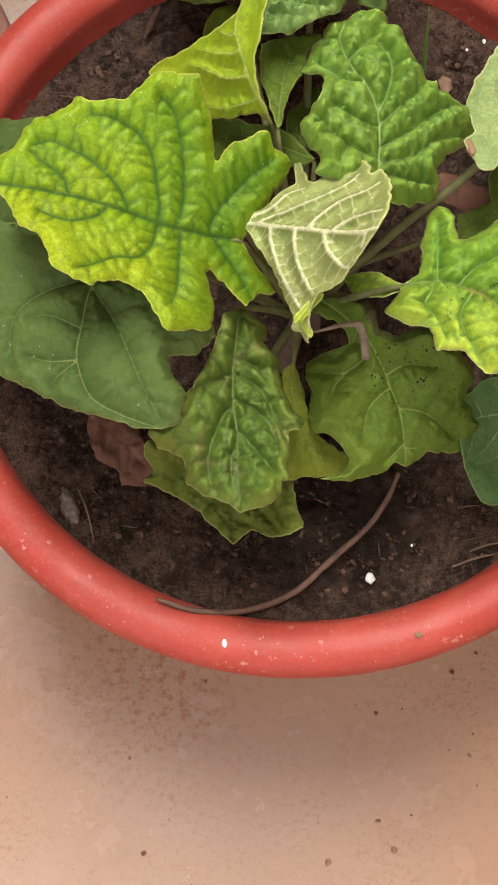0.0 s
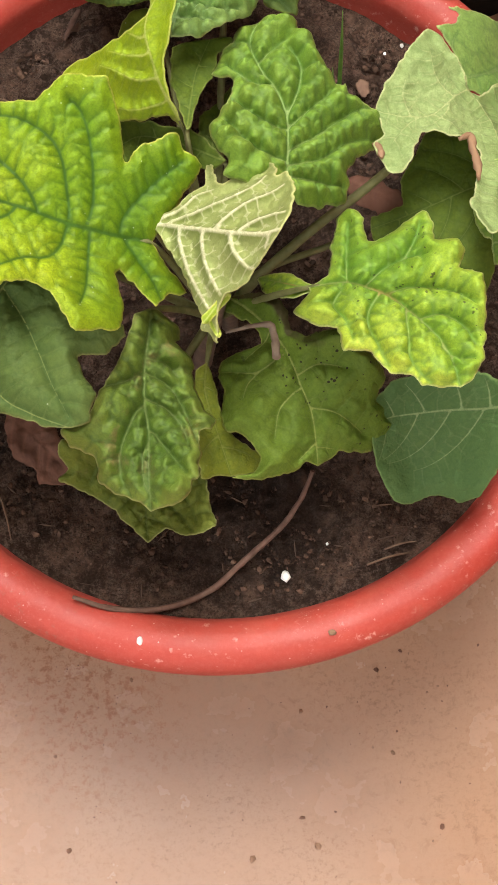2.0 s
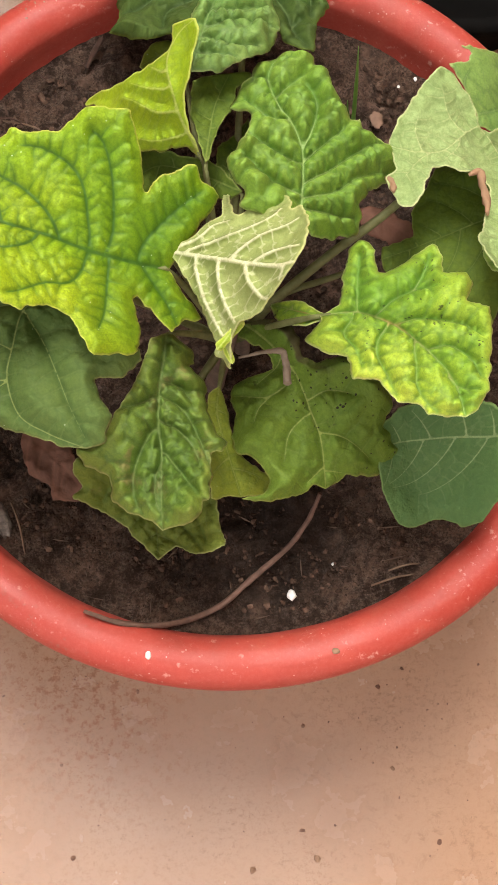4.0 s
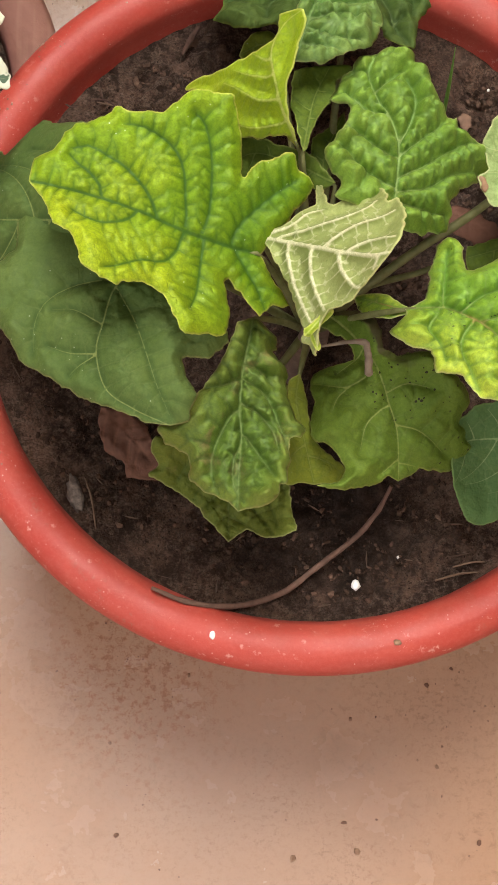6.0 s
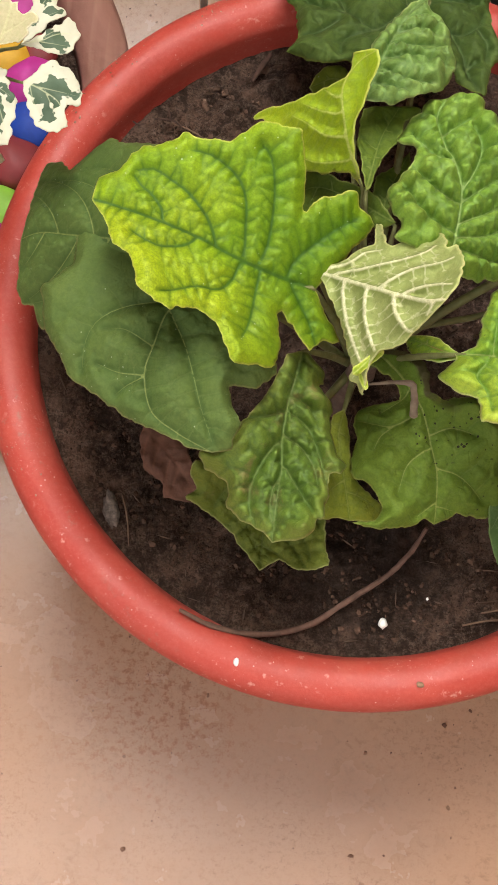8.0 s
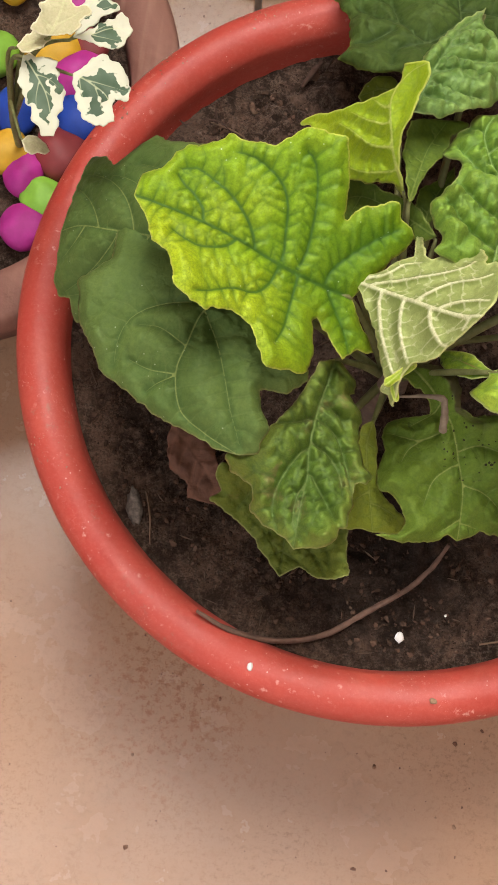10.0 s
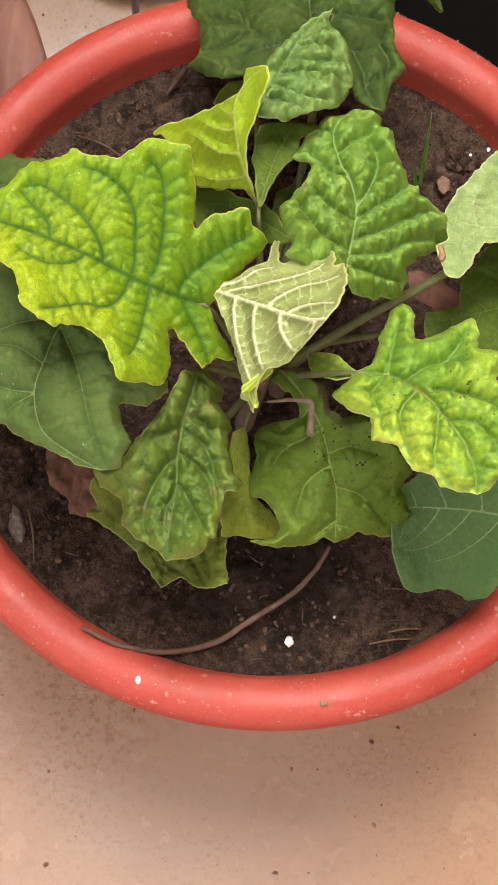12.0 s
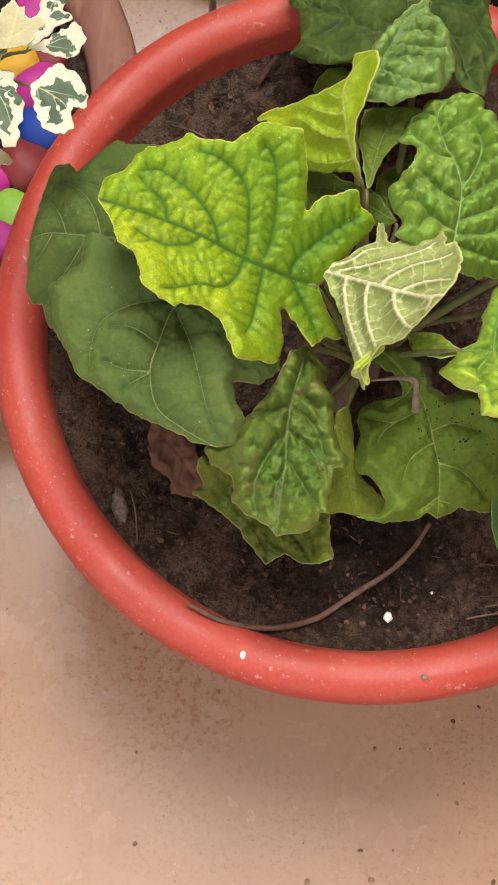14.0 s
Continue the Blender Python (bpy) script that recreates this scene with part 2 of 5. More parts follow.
GREEN_STEM = stem_mat("green_stem", (0.1, 0.105, 0.03), (0.2, 0.2, 0.08))
BROWN_STEM = stem_mat("brown_stem", (0.13, 0.085, 0.06), (0.24, 0.17, 0.12))
TWIG = stem_mat("twig_bark", (0.07, 0.036, 0.024), (0.15, 0.083, 0.058), 0.75)
DRY = stem_mat("dry_stalk", (0.15, 0.1, 0.07), (0.27, 0.2, 0.145), 0.8)
ROOT = stem_mat("brown_root", (0.03, 0.015, 0.01), (0.085, 0.045, 0.03), 0.9)
STRAW = stem_mat("straw", (0.1, 0.06, 0.036), (0.16, 0.1, 0.065), 0.8)
GRASS = stem_mat("grass", (0.13, 0.3, 0.04), (0.2, 0.4, 0.07))


def pot_mat():
    m, nt, b = nodes("red_plastic", 0.5, 0.34)
    col = mix(nt, grey(nt, tex(nt, 9, 4, 0.6), 0.3, 0.7), (0.335, 0.028, 0.017), (0.4, 0.047, 0.03))
    col = mix(nt, grey(nt, tex(nt, 55, 6, 0.7), 0.5, 0.8, 0, 0.32), col, (0.6, 0.14, 0.09))
    col = mix(nt, grey(nt, tex(nt, 480, 5, 0.75), 0.45, 0.7, 0, 0.22), col, (0.52, 0.15, 0.11))
    col = mix(nt, grey(nt, tex(nt, 7, 3, 0.6), 0.4, 0.65, 0, 0.2), col, (0.34, 0.09, 0.065))
    dust = calc(nt, "MULTIPLY", grey(nt, tex(nt, 260, 3, 0.6), 0.62, 0.72), grey(nt, tex(nt, 22, 3, 0.6), 0.42, 0.62))
    col = mix(nt, calc(nt, "MULTIPLY", dust, 0.6), col, (0.7, 0.42, 0.34))
    dots = calc(nt, "MULTIPLY", grey(nt, tex(nt, 300, kind="ShaderNodeTexVoronoi"), 0.06, 0.12, 1, 0), grey(nt, tex(nt, 60, 2, 0.5), 0.48, 0.56))
    col = mix(nt, calc(nt, "MULTIPLY", dots, 0.75), col, (0.66, 0.46, 0.38))
    scratch = calc(nt, "MULTIPLY", grey(nt, tex(nt, 330, 3, 0.7, warp=2.0), 0.6, 0.7), grey(nt, tex(nt, 30, 3, 0.6), 0.5, 0.65))
    col = mix(nt, calc(nt, "MULTIPLY", scratch, 0.5), col, (0.68, 0.32, 0.27))
    dirt = calc(nt, "MULTIPLY", grey(nt, tex(nt, 140, 6, 0.75), 0.56, 0.68), grey(nt, tex(nt, 13, 3, 0.6), 0.55, 0.68))
    col = mix(nt, calc(nt, "MULTIPLY", dirt, 0.75), col, (0.22, 0.13, 0.09))
    nt.links.new(col, b.inputs["Base Color"])
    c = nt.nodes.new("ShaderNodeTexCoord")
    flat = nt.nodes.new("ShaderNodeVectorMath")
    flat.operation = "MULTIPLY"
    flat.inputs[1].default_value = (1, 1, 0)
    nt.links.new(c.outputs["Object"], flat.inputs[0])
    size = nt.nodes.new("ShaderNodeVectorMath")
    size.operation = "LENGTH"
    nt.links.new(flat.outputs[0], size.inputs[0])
    # brown by radius: soil on the inner slope plus its shade, painted together
    soil_shade = grey(nt, calc(nt, "ADD", size.outputs["Value"], calc(nt, "MULTIPLY", tex(nt, 70, 6, 0.75), 0.035)), 0.167, 0.176, 0.15, 0)
    col = mix(nt, soil_shade, col, (0.16, 0.075, 0.05))
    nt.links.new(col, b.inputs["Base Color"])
    nt.links.new(grey(nt, tex(nt, 40, 5, 0.65), 0.3, 0.75, 0.4, 0.65), b.inputs["Roughness"])
    bump(nt, b, tex(nt, 180, 6, 0.7), 0.3, 0.001)
    return m


def soil_mat():
    m, nt, b = nodes("potting_soil", 0.92, 0.15)
    col = mix(nt, grey(nt, tex(nt, 22, 4, 0.6), 0.38, 0.64), (0.055, 0.03, 0.02), (0.175, 0.1, 0.066))
    col = mix(nt, grey(nt, tex(nt, 260, 6, 0.75), 0.45, 0.72, 0, 0.9), col, (0.23, 0.165, 0.125))
    col = mix(nt, grey(nt, tex(nt, 900, 3, 0.7), 0.45, 0.58, 0, 0.62), col, (0.02, 0.012, 0.008))
    # dark blotches put the shade of crevices between clods into the colour
    col = mix(nt, grey(nt, tex(nt, 130, 5, 0.7), 0.5, 0.4, 0, 0.7), col, (0.026, 0.015, 0.01))
    col = mix(nt, grey(nt, tex(nt, 60, 5, 0.7), 0.52, 0.66, 0, 0.55), col, (0.24, 0.145, 0.1))
    # the colour is darker over a noise-edged patch near the front
    c = nt.nodes.new("ShaderNodeTexCoord")
    far = nt.nodes.new("ShaderNodeVectorMath")
    far.operation = "DISTANCE"
    far.inputs[1].default_value = (0.0, -0.1, 0.197)
    nt.links.new(c.outputs["Object"], far.inputs[0])
    front_dark = grey(nt, calc(nt, "ADD", far.outputs["Value"], calc(nt, "MULTIPLY", tex(nt, 30, 5, 0.65), 0.07)), 0.065, 0.095, 0.75, 0)
    col = mix(nt, front_dark, col, (0.022, 0.014, 0.01))
    nt.links.new(col, b.inputs["Base Color"])
    bump(nt, b, tex(nt, 420, 7, 0.8), 1.0, 0.004)
    return m


def crumb_mat(name, c1, c2):
    m, nt, b = nodes(name, 0.9, 0.15)
    g = nt.nodes.new("ShaderNodeNewGeometry")
    col = mix(nt, g.outputs["Random Per Island"], c1, c2)
    col = mix(nt, grey(nt, tex(nt, 500, 4, 0.7), 0.35, 0.7, 0, 0.5), col, c1)
    nt.links.new(col, b.inputs["Base Color"])
    return m


def floor_mat():
    m, nt, b = nodes("glazed_floor", 0.3, 0.5)
    col = mix(nt, grey(nt, tex(nt, 3.2, 4, 0.6), 0.3, 0.7), (0.315, 0.172, 0.1), (0.4, 0.24, 0.15))
    col = mix(nt, grey(nt, tex(nt, 34, 6, 0.7), 0.42, 0.75, 0, 0.45), col, (0.33, 0.2, 0.13))
    stain = calc(nt, "MULTIPLY", grey(nt, tex(nt, 120, 6, 0.75, warp=0.6), 0.52, 0.66), grey(nt, tex(nt, 10, 4, 0.65), 0.46, 0.62))
    col = mix(nt, calc(nt, "MULTIPLY", stain, 0.6), col, (0.2, 0.11, 0.065))
    c = nt.nodes.new("ShaderNodeTexCoord")
    far = nt.nodes.new("ShaderNodeVectorMath")
    far.operation = "DISTANCE"
    far.inputs[1].default_value = (-0.09, -0.165, 0)
    nt.links.new(c.outputs["Object"], far.inputs[0])
    splash = calc(nt, "MULTIPLY", grey(nt, tex(nt, 190, 6, 0.8), 0.5, 0.6), grey(nt, calc(nt, "ADD", far.outputs["Value"], calc(nt, "MULTIPLY", tex(nt, 30, 4, 0.6), 0.07)), 0.055, 0.115, 1, 0.12))
    col = mix(nt, calc(nt, "MULTIPLY", splash, 0.9), col, (0.23, 0.095, 0.045))
    col = mix(nt, calc(nt, "MULTIPLY", grey(nt, tex(nt, 300, 6, 0.8), 0.5, 0.66), grey(nt, tex(nt, 14, 4, 0.7), 0.42, 0.62, 0.1, 0.6)), col, (0.17, 0.085, 0.045))
    scuff = calc(nt, "MULTIPLY", grey(nt, tex(nt, 60, 5, 0.7), 0.6, 0.7), grey(nt, tex(nt, 6, 2, 0.5), 0.5, 0.6))
    col = mix(nt, calc(nt, "MULTIPLY", scuff, 0.25), col, (0.26, 0.18, 0.12))
    col = mix(nt, grey(nt, tex(nt, 800, 3, 0.65), 0.4, 0.65, 0, 0.16), col, (0.3, 0.18, 0.11))
    nt.links.new(col, b.inputs["Base Color"])
    nt.links.new(grey(nt, tex(nt, 18, 5, 0.65), 0.3, 0.75, 0.2, 0.32), b.inputs["Roughness"])
    bump(nt, b, tex(nt, 130, 5, 0.6), 0.06, 0.001)
    return m


def clay_mat():
    m, nt, b = nodes("weathered_clay", 0.75, 0.25)
    col = mix(nt, grey(nt, tex(nt, 26, 5, 0.65, warp=0.8), 0.3, 0.7), (0.17, 0.075, 0.055), (0.27, 0.13, 0.095))
    c = nt.nodes.new("ShaderNodeTexCoord")
    mp = nt.nodes.new("ShaderNodeMapping")
    mp.inputs["Scale"].default_value = (160, 18, 40)
    n = nt.nodes.new("ShaderNodeTexNoise")
    n.inputs["Scale"].default_value = 1.0
    nt.links.new(c.outputs["Object"], mp.inputs[0])
    nt.links.new(mp.outputs[0], n.inputs["Vector"])
    col = mix(nt, grey(nt, n.outputs[0], 0.55, 0.78, 0, 0.35), col, (0.36, 0.22, 0.15))
    nt.links.new(col, b.inputs["Base Color"])
    bump(nt, b, tex(nt, 220, 6, 0.7), 0.4, 0.001)
    return m


def plain_mat(name, col, rough=0.5, var=0.25, scale=60):
    m, nt, b = nodes(name, rough, 0.4)
    d = tuple(v * (1 - var) for v in col)
    nt.links.new(mix(nt, grey(nt, tex(nt, scale, 4, 0.65), 0.3, 0.7), d, col), b.inputs["Base Color"])
    bump(nt, b, tex(nt, scale * 4, 4, 0.6), 0.15, 0.0006)
    return m


RED, SOIL, FLOOR, CLAY = pot_mat(), soil_mat(), floor_mat(), clay_mat()
CRUMB = crumb_mat("soil_crumb", (0.024, 0.013, 0.008), (0.125, 0.072, 0.048))
DUST = crumb_mat("pale_dust", (0.2, 0.09, 0.06), (0.4, 0.25, 0.18))
DIRT = crumb_mat("dirt_speck", (0.1, 0.045, 0.03), (0.3, 0.18, 0.11))
WHITE = plain_mat("white_grit", (0.85, 0.83, 0.78), 0.6)
TAN = plain_mat("tan_chip", (0.22, 0.125, 0.08), 0.8, 0.4, 200)
BARK = plain_mat("lichen_bark", (0.2, 0.16, 0.13), 0.9, 0.85, 420)
# black of the saucer, and of the shade behind the red pot
BLACK = plain_mat("black_plastic_and_shade", (0.006, 0.0055, 0.005), 0.9, 0.3)
BLACK.node_tree.nodes["Principled BSDF"].inputs["Specular IOR Level"].default_value = 0.05
STEEL = plain_mat("grey_steel", (0.3, 0.32, 0.35), 0.4, 0.2)
STEEL.node_tree.nodes["Principled BSDF"].inputs["Metallic"].default_value = 0.8
BLOCKER = plain_mat("unseen_wall_paint", (0.5, 0.42, 0.35), 0.8, 0.12, 6)


# ---- builders ----
def part(name, bm, material, parent=None, label=""):
    """One mesh object out of a bmesh, under a thing or a part."""
    me = bpy.data.meshes.new(name)
    bm.to_mesh(me)
    bm.free()
    me.materials.append(material)
    ob = new(name, me)
    ob.parent = parent
    if label:
        ob["label"] = label
    return ob


def spin(profile, n=128, wob=0.0):
    bm = bmesh.new()
    rings = []
    for r, z in profile:
        ring = []
        for i in range(n):
            a = 2 * math.pi * i / n
            k = r * (1 + wob * noise.noise((math.cos(a) * 1.5, math.sin(a) * 1.5, z * 3)))
            ring.append(bm.verts.new((k * math.cos(a), k * math.sin(a), z)))
        rings.append(ring)
    for a, b in zip(rings, rings[1:]):
        for i in range(n):
            bm.faces.new((a[i], a[(i + 1) % n], b[(i + 1) % n], b[i])).smooth = True
    return bm


def smooth(points, n):
    """n points on a smooth curve through the given ones."""
    p = np.array(points, float)
    d = np.r_[0, np.cumsum(np.linalg.norm(np.diff(p, axis=0), axis=1))]
    q = np.vstack([2 * p[0] - p[1], p, 2 * p[-1] - p[-2]])
    out = []
    for s in np.linspace(0, d[-1], n):
        i = min(max(int(np.searchsorted(d, s, "right")) - 1, 0), len(p) - 2)
        t = (s - d[i]) / max(d[i + 1] - d[i], 1e-9)
        a, b, c, e = q[i], q[i + 1], q[i + 2], q[i + 3]
        out.append(0.5 * (2 * b + (c - a) * t + (2 * a - 5 * b + 4 * c - e) * t * t + (3 * b - a - 3 * c + e) * t ** 3))
    return np.array(out)


def tube(points, radii, n=24, k=10, rough=0.06, seed=0):
    """A tapering, slightly uneven round stalk along points."""
    line = smooth(points, n)
    rad = np.interp(np.linspace(0, 1, n), np.linspace(0, 1, len(radii)), radii)
    bm, rings = bmesh.new(), []
    for i, c in enumerate(line):
        t = Vector(line[min(i + 1, n - 1)] - line[max(i - 1, 0)]).normalized()
        side = t.cross((0.13, 0.27, 1.0)).normalized()
        up = side.cross(t)
        ring = []
        for j in range(k):
            a = 2 * math.pi * j / k
            r = rad[i] * (1 + rough * noise.noise(Vector(c) * 260 + Vector((seed, j * 0.7, 0))))
            ring.append(bm.verts.new(Vector(c) + float(r) * (math.cos(a) * side + math.sin(a) * up)))
        rings.append(ring)
    for a, b in zip(rings, rings[1:]):
        for j in range(k):
            bm.faces.new((a[j], a[(j + 1) % k], b[(j + 1) % k], b[j])).smooth = True
    bm.faces.new(rings[0][::-1])
    bm.faces.new(rings[-1])
    return bm


def blob(r, scale=(1, 1, 1), sub=2, rough=0.25, seed=0, freq=1.2):
    """A rounded, uneven lump."""
    bm = bmesh.new()
    bmesh.ops.create_icosphere(bm, subdivisions=sub, radius=1)
    for v in bm.verts:
        k = 1 + rough * noise.noise(v.co * freq + Vector((seed * 3.7, seed * 1.3, 0)))
        v.co = Vector((v.co.x * scale[0], v.co.y * scale[1], v.co.z * scale[2])) * k * r
    for f in bm.faces:
        f.smooth = True
    return bm


def scatter(name, places, material, seed=0, flat=0.6):
    """Many small lumps in one mesh: rows of x, y, z, radius."""
    rng = np.random.default_rng(seed)
    t = (1 + 5 ** 0.5) / 2
    ico = np.array([(-1, t, 0), (1, t, 0), (-1, -t, 0), (1, -t, 0), (0, -1, t), (0, 1, t), (0, -1, -t), (0, 1, -t), (t, 0, -1), (t, 0, 1), (-t, 0, -1), (-t, 0, 1)]) / 1.9
    tri = [(0, 11, 5), (0, 5, 1), (0, 1, 7), (0, 7, 10), (0, 10, 11), (1, 5, 9), (5, 11, 4), (11, 10, 2), (10, 7, 6), (7, 1, 8),
           (3, 9, 4), (3, 4, 2), (3, 2, 6), (3, 6, 8), (3, 8, 9), (4, 9, 5), (2, 4, 11), (6, 2, 10), (8, 6, 7), (9, 8, 1)]
    vs, fs = [], []
    for i, (x, y, z, r) in enumerate(places):
        q = ico * rng.uniform(0.6, 1.4, (12, 1)) * rng.uniform(0.6, 1.3, 3) * (1, 1, flat) * r
        a = rng.uniform(0, 6.3)
        q = q @ np.array([(math.cos(a), math.sin(a), 0), (-math.sin(a), math.cos(a), 0), (0, 0, 1)])
        vs += (q + (x, y, z)).tolist()
        fs += [tuple(12 * i + k for k in f) for f in tri]
    me = bpy.data.meshes.new(name)
    me.from_pydata(vs, [], fs)
    me.materials.append(material)
    return new(name, me)


def margin(points, step, tooth, seed):
    """A smooth line through the points with small rounded teeth."""
    p = np.array(points, float)
    n = max(int(np.linalg.norm(np.diff(p, axis=0), axis=1).sum() / step), 8)
    d = np.r_[0, np.cumsum(np.linalg.norm(np.diff(p, axis=0), axis=1))]
    u = np.linspace(0, d[-1], n)
    q = 0.35 * smooth(p, n) + 0.65 * np.stack([np.interp(u, d, p[:, k]) for k in (0, 1)], 1)
    t = np.gradient(q, axis=0)
    t /= np.linalg.norm(t, axis=1, keepdims=True) + 1e-9
    fade = np.clip(np.minimum(np.arange(n), np.arange(n)[::-1]) / 12, 0, 1)
    k = np.array([noise.noise((i * step * 260, seed * 3.1, 0)) + 0.5 * noise.noise((i * step * 620, seed * 1.7, 4)) for i in range(n)]) * tooth * fade
    return q + np.stack([-t[:, 1], t[:, 0]], 1) * k[:, None]


def gap(p, a, b, thin=()):
    """Distance of the points p from the nearest of the segments a-b; thin: what to add to it, segment by segment."""
    best = np.full(len(p), 1.0)
    for i, (s, e) in enumerate(zip(np.asarray(a), np.asarray(b))):
        d = e - s
        t = np.clip(((p - s) @ d) / max(d @ d, 1e-12), 0, 1)
        best = np.minimum(best, np.hypot(*(p - s - t[:, None] * d).T) + (thin[i] if len(thin) else 0))
    return best


def inside(p, ring):
    """Which of the points p lie within the closed ring."""
    x, y = p[:, 0], p[:, 1]
    hit = np.zeros(len(p), bool)
    for (x0, y0), (x1, y1) in zip(ring, np.roll(ring, -1, axis=0)):
        cross = (y0 > y) != (y1 > y)
        if y1 != y0:
            hit ^= cross & (x < (x1 - x0) * (y - y0) / (y1 - y0) + x0)
    return hit


def leaf(name, material, base, heading, length, lift, rib, left, right, parent=None, veins=5, puff=0.0016, quilt=0.0006, ripple=0.0012, keel=0.0, open_angle=58, arch=28, cells=170, laterals=(), ridge=0.0032, ladder=0.0046, rung=0.008, swell=0.0019, tooth=0.0009, step=0.0009, seed=0, thick=0.0004, wild=0.0, label=""):
    """A lobed leaf. rib, left and right: midrib and margins from the base to the tip, in hundredths of the length, along and across
    the heading. lift: height over the plan, a quadratic of the same two. puff, quilt: how far the blade swells between the veins
    and in the fine net; keel: slope of the blade away from the midrib."""
    rng = np.random.default_rng(seed)
    mid = smooth(np.array(rib) / 100 * length, 60)
    sides = [margin(np.array([rib[0], *side, rib[-1]]) / 100 * length, step, tooth, seed + k) for k, side in enumerate((left, right))]
    ring = np.vstack([sides[0][:-1], sides[1][:0:-1]])
    # side veins arch forward from the midrib to the margin; branches leave them on the way
    tan = np.gradient(mid, axis=0)
    a1, b1, a2, b2, fade2 = list(mid[:-1]), list(mid[1:]), [], [], []
    thin = list(np.linspace(0, 0.00025, len(a1)))

    def grow(p, ang, turn, most):
        way = [p]
        for _ in range(int(most / 0.003)):
            q = way[-1] + 0.003 * np.array((math.cos(ang), math.sin(ang)))
            if not inside(q[None], ring)[0]:
                break
            way.append(q)
            ang += turn
        return way, ang

    ways = [mid]
    for pts in laterals:
        way = smooth(np.array(pts) / 100 * length, 14)
        k = int(np.argmin(((mid - way[0]) ** 2).sum(1)))
        if np.hypot(*(mid[k] - way[0])) < 0.006:
            way[0] = mid[k]
        ways.append(way[inside(way, ring)])
    for sign in () if laterals else (-1, 1):
        for i in range(veins):
            k = 0.04 + 0.86 * (i + 0.3 + 0.3 * (sign > 0) + rng.uniform(-0.15, 0.15)) / veins
            j = min(int(k * 59), 58)
            ang = math.atan2(tan[j, 1], tan[j, 0]) + sign * radians(open_angle + rng.uniform(-6, 8) + 14 * (1 - k))
            ways.append(np.array(grow(mid[j], ang, -sign * radians(arch) * 0.003 / (0.3 * length), 0.7 * length)[0]))
    for way in ways[1:]:
        if len(way) > 1:
            a1 += list(way[:-1])
            b1 += list(way[1:])
            thin += list(np.linspace(0.00012, 0.0004, len(way) - 1))
    # rungs leave the veins nearly square, run to where the next vein's field begins, and fork there into a fine net
    def trailing(p, ang, most, others, wobble):
        trail = [p]
        for k in range(max(int(most / 0.0011), 1)):
            e = trail[-1] + 0.0011 * np.array((math.cos(ang), math.sin(ang)))
            near = math.sqrt(((others - e) ** 2).sum(1).min())
            if not inside(e[None], ring)[0] or near < 0.0011 or near < 0.92 * np.hypot(*(e - p)):
                break
            trail.append(e)
            ang += rng.normal(0, wobble)
        return trail, ang

    def lay(trail, fade):
        a2.extend(trail[:-1])
        b2.extend(trail[1:])
        fade2.extend(np.linspace(*fade, len(trail) - 1))

    for own, way in enumerate(ways):
        if len(way) < 3:
            continue
        others = np.vstack([w for k, w in enumerate(ways) if k != own and len(w) > 1] or [np.full((1, 2), 9.0)])
        run = np.r_[0, np.cumsum(np.linalg.norm(np.diff(way, axis=0), axis=1))]
        for sign in (-1, 1):
            u = ladder * rng.uniform(0.5, 1.0)
            while u < run[-1] - 0.001:
                p = np.array([np.interp(u, run, way[:, k]) for k in (0, 1)])
                q = np.array([np.interp(u + 0.001, run, way[:, k]) for k in (0, 1)])
                ang = math.atan2(*(q - p)[::-1]) + sign * radians(rng.uniform(66, 92))
                trail, ang = trailing(p, ang, rung * rng.uniform(0.7, 1.2), others, 0.13)
                lay(trail, (0.0, 0.0002))
                if len(trail) > 2:
                    for turn in (-1, 1):
                        fork, _ = trailing(trail[-1], ang + turn * rng.uniform(0.5, 0.95), ladder * rng.uniform(0.35, 0.8), np.full((1, 2), 9.0), 0.2)
                        lay(fork, (0.0002, 0.0005))
                    if len(trail) > 4 and rng.uniform() < 0.6:
                        k = len(trail) // 2
                        fork, _ = trailing(trail[k], ang + rng.choice((-1, 1)) * rng.uniform(0.9, 1.3), ladder * rng.uniform(0.3, 0.6), np.full((1, 2), 9.0), 0.2)
                        lay(fork, (0.0003, 0.0006))
                u += ladder * rng.uniform(0.75, 1.3)
    lo, hi = ring.min(0), ring.max(0)
    gx, gy = np.meshgrid(np.arange(lo[0], hi[0], step), np.arange(lo[1], hi[1], step * 0.87))
    gx[1::2] += step / 2
    inner = np.stack([gx.ravel(), gy.ravel()], 1) + rng.uniform(-0.15, 0.15, (gx.size, 2)) * step
    inner = inner[inside(inner, ring)]
    inner = inner[gap(inner, ring, np.roll(ring, -1, axis=0)) > step * 0.55]
    on = np.vstack([p + (q - p) * t for p, q in zip(a1 + a2, b1 + b2) for t in (0, 1 / 3, 2 / 3)])
    on = on[np.unique((on / 0.0006).round().astype(int), axis=0, return_index=True)[1]]
    on = on[inside(on, ring)]
    on = on[gap(on, ring, np.roll(ring, -1, axis=0)) > step * 0.4]
    inner = inner[gap(inner, a1 + a2, b1 + b2) > step * 0.5]
    inner = np.vstack([inner, on])
    pts = [Vector(p) for p in np.vstack([ring, inner]).tolist()]
    n = len(ring)
    vs, _, faces, *_ = geometry.delaunay_2d_cdt(pts, [(i, (i + 1) % n) for i in range(n)], [list(range(n))], 1, 1e-7)
    flat = np.array([tuple(p) for p in vs])
    d0 = gap(flat, mid[:-1], mid[1:])
    d1 = gap(flat, a1, b1, thin)
